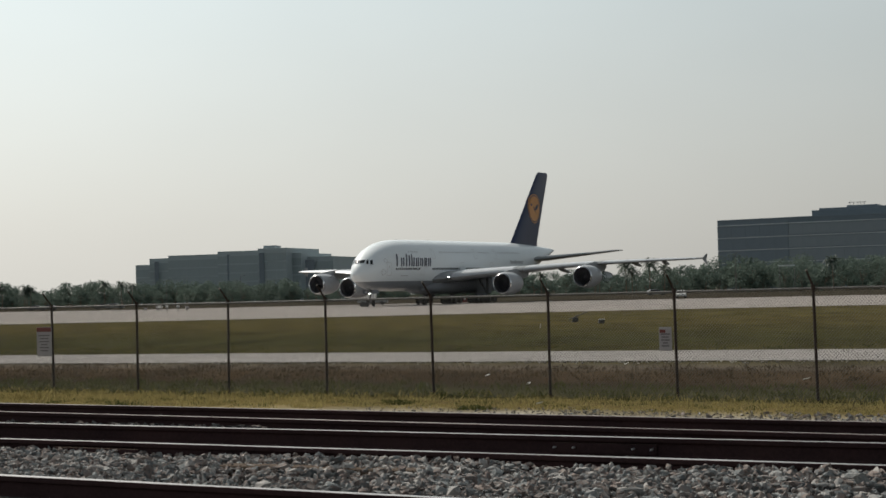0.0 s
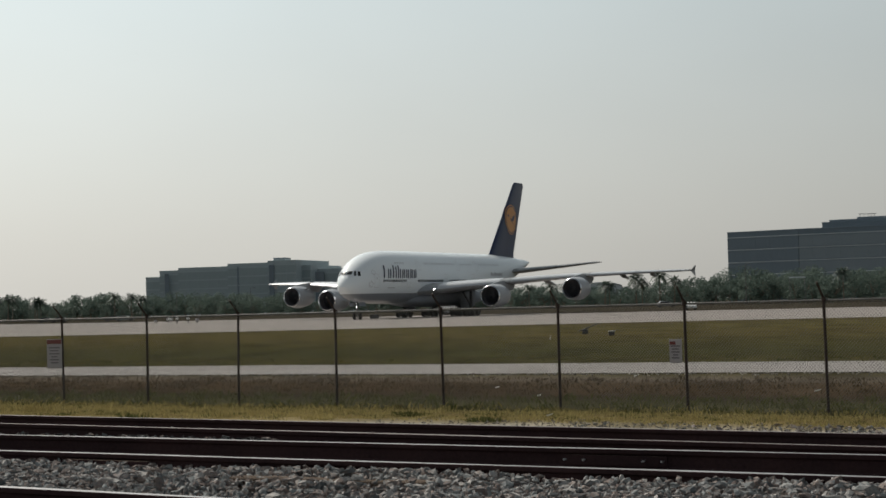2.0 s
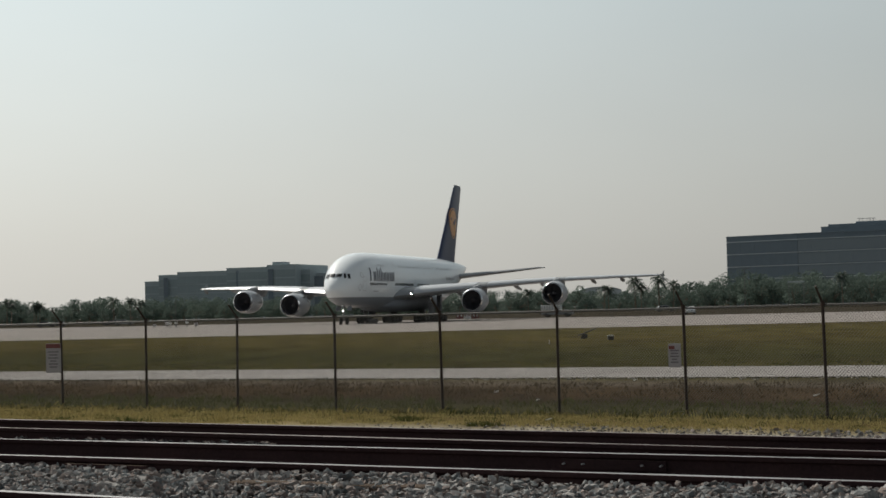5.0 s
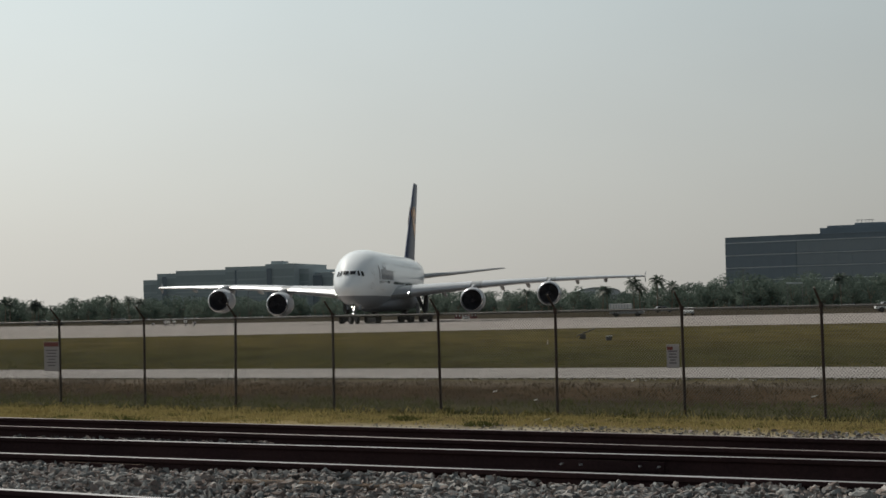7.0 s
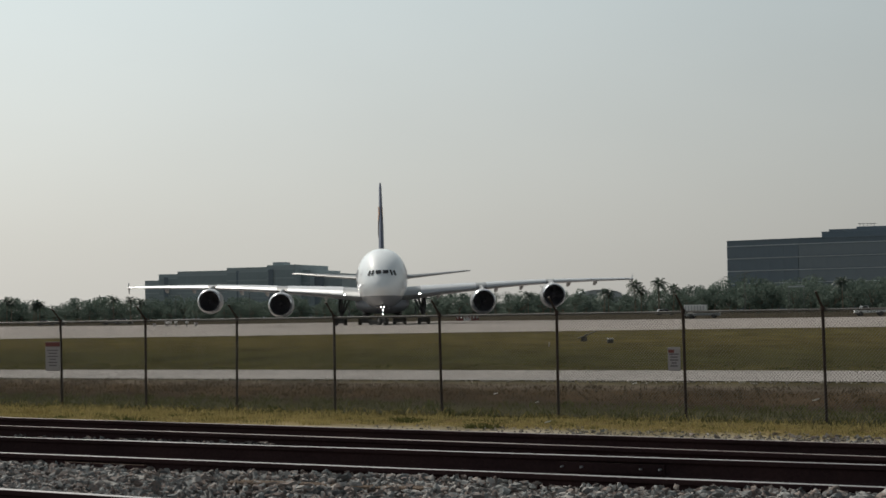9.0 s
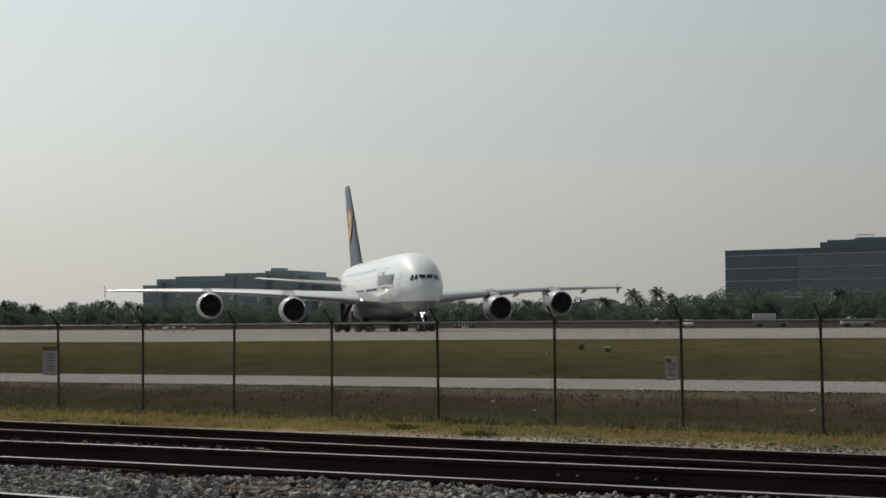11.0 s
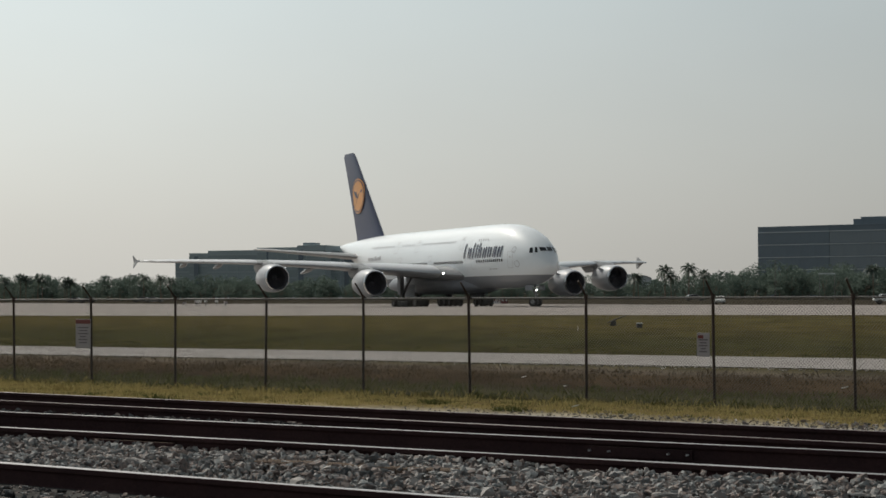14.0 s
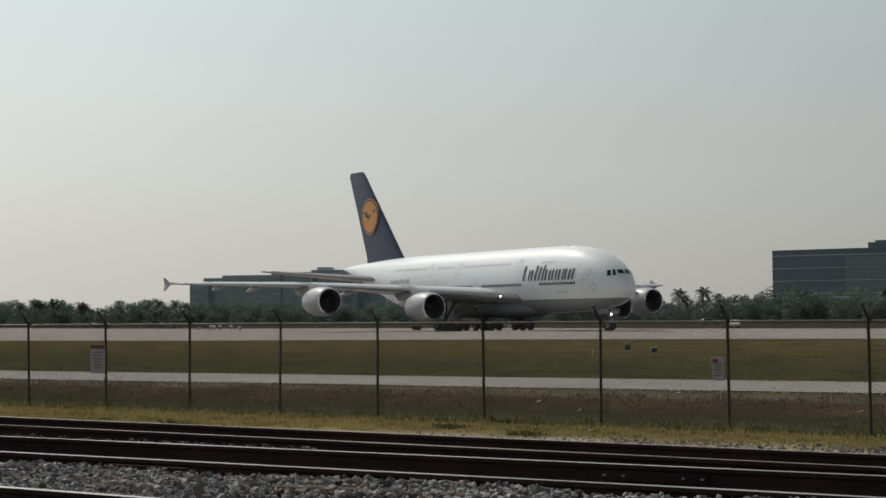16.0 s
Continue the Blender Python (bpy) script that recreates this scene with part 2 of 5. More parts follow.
def raw(name, verts, faces, material, parent=None, label="", smooth=False):
    me = bpy.data.meshes.new(name)
    me.from_pydata([tuple(v) for v in verts], [], faces)
    me.materials.append(M[material])
    if smooth:
        me.polygons.foreach_set("use_smooth", [True] * len(me.polygons))
    ob = new(name, me)
    ob.parent = parent
    return tagged(ob, label=label)


def box(bm, x0, x1, y0, y1, z0, z1, bevel=0.0, m=None, slot=0):
    made = bmesh.ops.create_cube(bm, size=1)
    fit = Matrix.LocRotScale(((x0 + x1) / 2, (y0 + y1) / 2, (z0 + z1) / 2), None, (x1 - x0, y1 - y0, z1 - z0))
    bmesh.ops.transform(bm, matrix=(m or Matrix()) @ fit, verts=made["verts"])
    faces = {f for v in made["verts"] for f in v.link_faces}
    for f in faces:
        f.material_index = slot
    if bevel:
        bmesh.ops.bevel(bm, geom=list({e for v in made["verts"] for e in v.link_edges}), offset=bevel, segments=2, affect="EDGES", profile=0.5)


def rod(bm, a, b, r0, r1=None, n=10, slot=0):
    a, b = Vector(a), Vector(b)
    m = Matrix.Translation((a + b) / 2) @ (b - a).to_track_quat("Z", "Y").to_matrix().to_4x4()
    made = bmesh.ops.create_cone(bm, cap_ends=True, segments=n, radius1=r0, radius2=r0 if r1 is None else r1, depth=(b - a).length, matrix=m)
    for f in {f for v in made["verts"] for f in v.link_faces}:
        f.material_index = slot


def skin(bm, rings, close=True, caps=True, slot=0):
    """Faces between rings of points."""
    vs = [[bm.verts.new(p) for p in r] for r in rings]
    n = len(vs[0])
    for a, b in zip(vs, vs[1:]):
        for i in range(n if close else n - 1):
            j = (i + 1) % n
            f = bm.faces.new((a[i], a[j], b[j], b[i]))
            f.material_index = slot
    if caps:
        bm.faces.new(vs[0]).material_index = slot
        bm.faces.new(vs[-1][::-1]).material_index = slot
    return vs


def spin(bm, profile, n=28, m=None, slot=0):
    """A surface of revolution round the x axis from (x, radius) pairs."""
    m = m or Matrix()
    rings = [[m @ Vector((x, r * math.cos(2 * math.pi * i / n), r * math.sin(2 * math.pi * i / n))) for i in range(n)] for x, r in profile]
    skin(bm, rings, caps=False, slot=slot)


def ramp_of(table, s):
    """Smooth value from a table of (place, value)."""
    if s <= table[0][0]:
        return table[0][1]
    for (a, va), (b, vb) in zip(table, table[1:]):
        if s <= b:
            return va + (vb - va) * (s - a) / (b - a)
    return table[-1][1]


# ---- the airliner: x forward, y to port, z up, origin on the ground 30 m behind the nose ----
TOP = [(0, 5.05), (0.15, 5.5), (0.5, 6.05), (1.4, 6.95), (2.4, 7.78), (3.4, 8.48), (5, 9.3), (7, 9.98), (9, 10.38), (11, 10.58), (14, 10.7), (18, 10.72), (50, 10.66), (55, 10.58), (60, 10.4), (65, 10.15), (70, 9.85), (72.3, 9.6), (72.7, 9.45)]
BOT = [(0, 5.05), (0.15, 4.75), (0.5, 4.3), (1.4, 3.7), (2.4, 3.3), (3.4, 3.0), (5, 2.7), (8, 2.45), (12, 2.35), (20, 2.3), (24, 2.05), (44, 2.05), (49, 2.45), (52, 2.95), (55, 3.65), (60, 5.15), (65, 6.75), (70, 8.35), (72.3, 9.1), (72.7, 9.3)]
WID = [(0, 0.02), (0.15, 0.5), (0.5, 0.95), (1.4, 1.62), (2.4, 2.1), (3.4, 2.46), (5, 2.88), (7, 3.2), (9, 3.4), (11, 3.5), (14, 3.57), (48, 3.57), (52, 3.4), (55, 3.12), (60, 2.5), (65, 1.75), (70, 0.9), (72.3, 0.4), (72.7, 0.1)]


# the blunt nose begins 0.7 m behind the datum
TOP, BOT, WID = ([(a + 0.7 * max(0.0, 1 - a / 14), v) for a, v in table] for table in (TOP, BOT, WID))


def hull_side(s, z):
    """Half width of the hull at station s and height z."""
    t, b, w = ramp_of(TOP, s), ramp_of(BOT, s), ramp_of(WID, s)
    c = b + 0.48 * (t - b)
    k = (z - c) / ((t - c) if z > c else (c - b))
    return w * max(0.0, 1 - min(1, abs(k)) ** 2.15) ** (1 / 2.15)


def hull_height(s, y):
    t, b, w = ramp_of(TOP, s), ramp_of(BOT, s), ramp_of(WID, s)
    c = b + 0.48 * (t - b)
    return c + (t - c) * max(0.0, 1 - min(1, abs(y) / w) ** 2.15) ** (1 / 2.15)


def on_hull(s, z, side, out=0.02):
    return Vector((30 - s, side * (hull_side(s, z) + out), z))


def hull_front(y, z):
    """The point of the nose at this half width and height, a little proud of the skin."""
    lo, hi = 0.0, 12.0
    for _ in range(40):
        mid = (lo + hi) / 2
        if ramp_of(TOP, mid) > z and hull_side(mid, z) > y:
            hi = mid
        else:
            lo = mid
    return Vector((30 - hi + 0.05, y + 0.02, z + 0.03))


def hull_mesh():
    bm = bmesh.new()
    stations = [0, 0.05, 0.15, 0.3, 0.5, 0.9, 1.4, 1.9, 2.4, 2.9, 3.4, 4.2, 5, 6, 7, 8, 9, 10, 11, 12.5, 14, 16, 18] + list(range(20, 50, 2)) + [50, 51.5, 53, 55, 57, 59, 61, 63, 65, 67, 69, 70.5, 71.6, 72.3, 72.7]

    stations = [a + 0.7 * max(0.0, 1 - a / 14) for a in stations]

    def smooth(tab, s):
        d = 0.22 * min(1.0, max(0.0, s - 0.7)) if s < 20 else 1.0
        return sum(ramp_of(tab, s + k * d) for k in (-1, 0, 1)) / 3

    rings = []
    for s in stations:
        t, b, w = smooth(TOP, s), smooth(BOT, s), smooth(WID, s)
        c, ring = b + 0.48 * (t - b), []
        for i in range(48):
            a = 2 * math.pi * i / 48
            ca, sa = math.cos(a), math.sin(a)
            e = 2 / 2.15
            y = w * math.copysign(abs(ca) ** e, ca)
            z = c + ((t - c) if sa > 0 else (c - b)) * math.copysign(abs(sa) ** e, sa)
            ring.append(Vector((30 - s, y, z)))
        rings.append(ring)
    skin(bm, rings)
    return bm


def foil(chord, thick, n=9):
    """Closed aerofoil outline: (back from the leading edge, up) pairs."""
    up, low = [], []
    for i in range(n + 1):
        u = (1 - math.cos(math.pi * i / n)) / 2
        y = 5 * thick * (0.2969 * math.sqrt(u) - 0.126 * u - 0.3516 * u * u + 0.2843 * u ** 3 - 0.1036 * u ** 4)
        cam_up = 0.02 * math.sin(math.pi * u)
        up.append((u * chord, (y + cam_up) * chord))
        low.append((u * chord, (-y * 0.8 + cam_up) * chord))
    return up + low[-2:0:-1]


WING = [(2.2, 19.3, 18.6, 4.1, 0.125), (3.6, 20.3, 17.6, 4.15, 0.125), (8, 23.4, 15.2, 4.65, 0.115), (14.7, 27.9, 11.6, 5.25, 0.108), (20, 31.5, 9.6, 5.68, 0.103), (25.6, 35.3, 7.9, 6.02, 0.10), (33, 40.3, 5.9, 6.28, 0.098), (38.6, 44.2, 4.3, 6.42, 0.095), (39.7, 45.4, 3.4, 6.45, 0.09)]


def wing_at(p):
    for a, b in zip(WING, WING[1:]):
        if p <= b[0]:
            k = (p - a[0]) / (b[0] - a[0])
            return [u + (v - u) * k for u, v in zip(a, b)]
    return list(WING[-1])


def slab(bm, rows, side=1, upright=False, slot=0):
    """A wing or fin lofted from rows of (out, leading edge station, chord, height, thickness)."""
    rings = []
    for p, le, ch, z, th in rows:
        ring = []
        for u, h in foil(ch, th):
            ring.append(Vector((30 - le - u, h, z)) if upright else Vector((30 - le - u, side * p, z + h)))
        rings.append(ring)
    skin(bm, rings, slot=slot)


def quad_on_hull(bm, s0, s1, z0, z1, side, cols=1, rows=1, out=0.05):
    g = [[bm.verts.new(on_hull(s0 + (s1 - s0) * i / cols, z0 + (z1 - z0) * j / rows, side, out)) for i in range(cols + 1)] for j in range(rows + 1)]
    for j in range(rows):
        for i in range(cols):
            bm.faces.new((g[j][i], g[j][i + 1], g[j + 1][i + 1], g[j + 1][i]))


def stroke_on_hull(bm, pts, width, side, out=0.06):
    """A painted stroke through (station, height) points; drawn as short slabs on the skin."""
    for (s0, z0), (s1, z1) in zip(pts, pts[1:]):
        n = max(1, int(abs(z1 - z0) / 0.3))
        l = math.hypot(s1 - s0, z1 - z0)
        ds, dz = -(z1 - z0) / l * width / 2, (s1 - s0) / l * width / 2
        last = None
        for i in range(n + 1):
            s, z = s0 + (s1 - s0) * i / n, z0 + (z1 - z0) * i / n
            pair = [bm.verts.new(on_hull(s + ds, z + dz, side, out)), bm.verts.new(on_hull(s - ds, z - dz, side, out))]
            if last:
                bm.faces.new((*last, *pair[::-1]))
            last = pair


def wheel_mesh(r, w):
    bm = bmesh.new()
    turn = Matrix.Rotation(math.pi / 2, 4, "Z")
    spin(bm, [(-w / 2 * 0.7, r * 0.52), (-w / 2, r * 0.62), (-w / 2, r * 0.86), (-w * 0.36, r * 0.97), (-w * 0.15, r), (w * 0.15, r), (w * 0.36, r * 0.97), (w / 2, r * 0.86), (w / 2, r * 0.62), (w / 2 * 0.7, r * 0.52)], n=20, m=turn)
    spin(bm, [(-w * 0.2, 0.02), (-w * 0.3, r * 0.18), (-w * 0.22, r * 0.3), (-w * 0.35, r * 0.52)], n=20, m=turn, slot=1)
    spin(bm, [(w * 0.35, r * 0.52), (w * 0.22, r * 0.3), (w * 0.3, r * 0.18), (w * 0.2, 0.02)], n=20, m=turn, slot=1)
    for i in range(5):
        a = 2 * math.pi * i / 5
        for y in (-w * 0.3, w * 0.3):
            box(bm, math.cos(a) * r * 0.36 - 0.04, math.cos(a) * r * 0.36 + 0.04, y - 0.03, y + 0.03, math.sin(a) * r * 0.36 - 0.04, math.sin(a) * r * 0.36 + 0.04, slot=0)
    return bm


WHEELS = []  # rolling wheels: object, place in its leg's space, radius, swivel


def airliner():
    plane = tagged(new("airliner"), "white four-engined double-deck jet airliner with navy tail taxiing", "airplane")
    hull = part("fuselage", hull_mesh(), "hull", plane, "glossy white double-deck fuselage with light grey belly", smooth=True)

    # belly fairing where the wings meet the hull
    bm = bmesh.new()
    rings = []
    for s, hw, zb, zt in ((18, 0.6, 2.6, 3.0), (19.5, 2.2, 2.15, 3.6), (22, 3.5, 1.85, 4.4), (26, 3.95, 1.72, 5.0), (32, 4.05, 1.7, 5.1), (40, 3.95, 1.75, 4.9), (44, 3.5, 1.95, 4.4), (47, 2.6, 2.25, 3.8), (49, 1.0, 2.5, 3.2)):
        c = (zb + zt) / 2
        rings.append([Vector((30 - s, hw * math.copysign(abs(math.cos(a)) ** 0.75, math.cos(a)), c + (zt - zb) / 2 * math.copysign(abs(math.sin(a)) ** 0.75, math.sin(a)))) for a in (2 * math.pi * i / 28 for i in range(28))])
    skin(bm, rings)
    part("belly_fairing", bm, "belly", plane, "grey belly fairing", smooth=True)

    # flight deck glass: three panes a side
    for side in (1, -1):
        for y0, y1, z0, z1, lab in ((0.07, 0.84, 6.88, 7.36, "dark front cockpit window"), (1.22, 1.48, 6.68, 7.36, "dark cockpit window"), (1.68, 1.95, 6.62, 7.30, "dark raked cockpit side window")):
            bm = bmesh.new()
            g = []
            for j in range(4):
                row = []
                for i in range(5):
                    z = z0 + (z1 - z0) * j / 3
                    y = y0 + (y1 - y0) * i / 4 - (0.24 * j / 3 if y0 > 0.5 else 0)
                    row.append(bm.verts.new(hull_front(y, z) * Vector((1, side, 1))))
                g.append(row)
            for j in range(3):
                for i in range(4):
                    bm.faces.new((g[j][i], g[j][i + 1], g[j + 1][i + 1], g[j + 1][i]))
            part("cockpit_window", bm, "pane", plane, lab)

        # cabin window rows, broken at the doors
        for z, spans in ((5.7, ((7.9, 14.8), (19.2, 28.6), (30.8, 37.4), (41.5, 50.5), (52.5, 57))), (8.5, ((12.2, 15.4), (22.3, 33.5), (36.2, 40.4), (43.5, 52)))):
            bm = bmesh.new()
            for a, b in spans:
                s = a
                while s < b:
                    quad_on_hull(bm, s, s + (0.3 if z < 7 else 0.24), z, z + (0.34 if z < 7 else 0.24), side, out=0.05)
                    s += 0.53 if z < 7 else 0.64
            tagged(part("window_row", bm, "pane" if z < 7 else "line", plane, "row of small dark cabin windows"), kind="stuff")
        # passenger doors: outline strips
        for s, z0, z1 in ((5.7, 4.85, 6.95), (15.5, 4.85, 6.95), (29.1, 4.85, 6.95), (39.6, 4.85, 6.95), (51.2, 4.9, 7.0), (19.4, 7.55, 9.2), (34.2, 7.55, 9.2), (41.6, 7.55, 9.2)):
            bm = bmesh.new()
            w, e = 1.1, 0.06
            for q in ((s, s + e, z0, z1), (s + w - e, s + w, z0, z1)):
                quad_on_hull(bm, *q, side, rows=4)
            for q in ((s + e, s + w - e, z0, z0 + e), (s + e, s + w - e, z1 - e, z1)):
                quad_on_hull(bm, *q, side, cols=2)
            quad_on_hull(bm, s + 0.42, s + 0.68, z0 + 1.25, z0 + 1.5, side)
            part("cabin_door", bm, "outline", plane, "outlined cabin door")
        # airline title as plain leaning bars of the letters' strokes: (offset, width, height) within each slot
        s, base = 18.9, 6.3
        strokes = [((0.0, 0.36, 1.95),), ((0.0, 0.34, 1.38), (0.62, 0.34, 1.38)), ((0.1, 0.36, 1.95),), ((0.08, 0.36, 1.75),), ((0.0, 0.34, 1.95), (0.64, 0.34, 1.38)),
                   ((0.0, 0.36, 1.3), (0.62, 0.34, 1.38)), ((0.0, 0.34, 1.38), (0.62, 0.34, 1.3)), ((0.0, 0.3, 1.38), (0.46, 0.34, 1.38)), ((0.0, 0.36, 1.3), (0.62, 0.34, 1.38))]
        slots = [1.20, 1.36, 0.86, 0.86, 1.42, 1.36, 1.42, 1.18, 1.3]
        way = -1 if side < 0 else 1
        first = s if side < 0 else s - sum(slots)
        for k, bars in enumerate(strokes):
            for off, wide, h in bars:
                a0 = first + way * (sum(slots[:k]) + off)
                bm = bmesh.new()
                prev = None
                for j in range(6):
                    z = base + h * j / 5
                    pair = [bm.verts.new(on_hull(q + way * 0.23 * (z - base), z, side, 0.06)) for q in (a0, a0 + way * wide)]
                    if prev:
                        bm.faces.new((prev[0], prev[1], pair[1], pair[0]))
                    prev = pair
                part("title_bar", bm, "title", plane, "dark blue painted title shape")
        # small titles and round mark
        bm = bmesh.new()
        for k in range(9):
            a = 47.6 + k * 0.62
            quad_on_hull(bm, a, a + 0.42, 6.75, 7.2 + (0.18 if k in (0, 3) else 0), side, out=0.06)
        part("small_title", bm, "line", plane, "small grey title bars")
        bm = bmesh.new()
        for k in range(3):
            quad_on_hull(bm, 9.4 + k * 0.75, 9.95 + k * 0.75, 4.75, 4.87, side, out=0.06)
        part("name_bars", bm, "line", plane, "small grey name bars")
        for s0, z0, r, lab in ((4.9, 5.35, 0.42, "grey ring mark"), (5.6, 7.15, 0.36, "grey ring of small marks")):
            bm = bmesh.new()
            pts = [(s0 + r * math.cos(2 * math.pi * i / 16), z0 + r * math.sin(2 * math.pi * i / 16)) for i in range(17)]
            stroke_on_hull(bm, pts, 0.07, side)
            part("ring_mark", bm, "line", plane, lab)

    # crown aerials
    for s, h in ((13.5, 0.16), (24, 0.2), (36, 0.14)):
        bm = bmesh.new()
        skin(bm, [[Vector((30 - s - u, y, 10.4 + (h + 0.2) * k)) for u, y in ((0.15 * k, 0), (0.3, 0.03), (0.5 - 0.1 * k, 0), (0.3, -0.03))] for k in (0, 1)])
        part("aerial", bm, "wing", plane, "small blade aerial")

    # fin with rudder, emblem
    fin = [(0, 54.1, 11.8, 9.7, 0.105), (0, 55.3, 10.7, 11.0, 0.105), (0, 60.9, 7.7, 17.3, 0.105), (0, 66.2, 5.0, 23.3, 0.10), (0, 67.0, 4.0, 23.95, 0.07)]
    bm = bmesh.new()
    rings = []
    for p, le, ch, z, th in fin:
        rings.append([Vector((30 - le - u, h - 0.02 * math.sin(math.pi * u / ch) * ch, z)) for i, (u, h) in enumerate(foil(ch, th))])
    skin(bm, rings)
    part("tail_fin", bm, "navy", plane, "tall navy blue swept tail fin", smooth=True)
    for side in (1, -1):
        def on_fin(s, z):
            for a, b in zip(fin, fin[1:]):
                if z <= b[3]:
                    k = (z - a[3]) / (b[3] - a[3])
                    le, ch, th = (a[i] + (b[i] - a[i]) * k for i in (1, 2, 4))
                    u = min(1, max(0, (s - le) / ch))
                    y = 5 * th * (0.2969 * math.sqrt(u) - 0.126 * u - 0.3516 * u * u + 0.2843 * u ** 3 - 0.1036 * u ** 4) * ch
                    return Vector((30 - s, side * (y + 0.03), z))
        cs, cz, r = 64.5, 17.05, 2.72
        for name, rad, mt, lift, lab in (("emblem_disc", r, "orange", 0.0, "orange round emblem"), ):
            bm = bmesh.new()
            rings2 = []
            for q in (0.02, 0.35, 0.7, 1.0):
                rings2.append([on_fin(cs + q * rad * math.cos(2 * math.pi * i / 32), cz + q * rad * math.sin(2 * math.pi * i / 32)) for i in range(32)])
            skin(bm, rings2, caps=False)
            part(name, bm, mt, plane, lab)
        bm = bmesh.new()
        ring_pts = [[on_fin(cs + q * math.cos(2 * math.pi * i / 32), cz + q * math.sin(2 * math.pi * i / 32)) + Vector((0, side * 0.02, 0)) for i in range(32)] for q in (2.36, 2.54)]
        skin(bm, ring_pts, caps=False)
        part("emblem_ring", bm, "navy", plane, "thin navy ring")
        bm = bmesh.new()
        for quad in (((1.5, -1.45), (1.2, -1.2), (0.0, -0.05), (0.25, -0.45)), ((0.25, -0.5), (0.0, 0.08), (-1.6, 1.05), (-1.8, 0.72)), ((1.95, 0.85), (0.6, 0.65), (0.0, -0.3), (1.1, -0.15))):
            bm.faces.new([bm.verts.new(on_fin(cs + a, cz + b) + Vector((0, side * 0.03, 0))) for a, b in quad])
        part("emblem_shape", bm, "navy", plane, "plain navy shape on the emblem")

        # tailplane
        bm = bmesh.new()
        slab(bm, [(0.9, 57.8, 10.3, 7.35, 0.1), (2.2, 58.8, 9.6, 7.5, 0.1), (8.5, 63.6, 6.3, 8.15, 0.095), (14.6, 68.1, 3.5, 8.82, 0.09), (15.15, 69.0, 2.4, 8.86, 0.06)], side)
        part("tailplane", bm, "wing", plane, "grey swept tailplane", smooth=True)

        # wing
        bm = bmesh.new()
        slab(bm, WING, side)
        wing = part("wing", bm, "wing", plane, "broad grey swept wing", smooth=True)
        # bright leading edge slats
        for a, b in ((5.6, 13.9), (15.5, 24.9), (26.3, 32.45), (32.52, 39.3)):
            bm = bmesh.new()
            rings = []
            for k in range(5):
                p = a + (b - a) * k / 4
                _, le, ch, z, th = wing_at(p)
                pts = foil(ch, th, 12)
                n = len(pts)
                sel = [pts[i % n] for i in range(-4, 6)]
                rings.append([Vector((30 - le - u + 0.05, side * p, z + h * 1.04 + 0.01)) for u, h in sel])
            skin(bm, rings, close=False, caps=False)
            part("slat", bm, "slat", wing, "bright metal leading edge slat", smooth=True)
        # flap track fairings
        for p, l in ((8.6, 6.2), (17.6, 5.6), (21.6, 5.0), (29.2, 4.2), (33.6, 3.4)):
            _, le, ch, z, th = wing_at(p)
            bm = bmesh.new()
            te = le + ch
            spin(bm, [(-l * 0.62, 0.03), (-l * 0.45, 0.17), (-l * 0.2, 0.29), (0.1 * l, 0.31), (0.3 * l, 0.2), (0.38 * l, 0.04)], n=12, m=Matrix.Translation((30 - te + 0.8, side * p, z - 0.3)) @ Matrix.Rotation(radians(-8), 4, "Y"))
            part("flap_fairing", bm, "wing", wing, "pointed flap track fairing", smooth=True)
        # wingtip fence
        bm = bmesh.new()
        skin(bm, [[Vector((30 - le - u, side * (39.78 + lean) + y, z)) for u, y in ((0, 0), (ch * 0.5, 0.07), (ch, 0), (ch * 0.5, -0.07))] for le, ch, z, lean in ((48.4, 0.5, 5.6, 0.1), (46.6, 2.3, 6.45, 0.0), (48.3, 0.6, 7.3, 0.15))])
        part("wingtip_fence", bm, "wing", wing, "upright wingtip fence")
        # wing root landing lamp
        bm = bmesh.new()
        spin(bm, [(0.10, 0.115), (-0.3, 0.12)], n=14, m=Matrix.Translation((30 - 21.35, side * 5.4, 4.42)))
        can = part("landing_lamp", bm, "wing", plane, "lit wing root lamp")
        bm = bmesh.new()
        spin(bm, [(0.04, 0.01), (0.03, 0.1)], n=14, m=Matrix.Translation((30 - 21.35, side * 5.4, 4.42)))
        part("lens", bm, "lamp", can, "lit lamp lens")

        # engines
        for p, s, z, k in ((14.7, 22.07, 3.17, 1.0), (25.59, 29.42, 3.97, 1.0)):
            at = Matrix.Translation((30 - s, side * p, z)) @ Matrix.Rotation(radians(side * 1.2), 4, "Z")
            bm = bmesh.new()
            spin(bm, [(-0.05, 1.60), (-0.3, 1.70), (-0.8, 1.80), (-1.6, 1.87), (-2.6, 1.88), (-3.6, 1.80), (-4.6, 1.62), (-5.3, 1.42), (-5.3, 1.36), (-4.5, 1.40)], n=36)
            eng = part("engine", bm, "nacelle", plane, "silvery grey turbofan nacelle", smooth=True, at=at)
            bm = bmesh.new()
            spin(bm, [(-0.32, 1.705), (-0.05, 1.605), (0.0, 1.55), (-0.05, 1.49), (-0.3, 1.44)], n=36)
            part("intake_lip", bm, "lip", eng, "polished intake lip", smooth=True)
            bm = bmesh.new()
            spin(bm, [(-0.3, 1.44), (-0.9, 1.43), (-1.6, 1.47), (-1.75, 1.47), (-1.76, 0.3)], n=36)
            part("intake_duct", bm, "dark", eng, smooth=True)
            bm = bmesh.new()
            for i in range(24):
                a = 2 * math.pi * i / 24
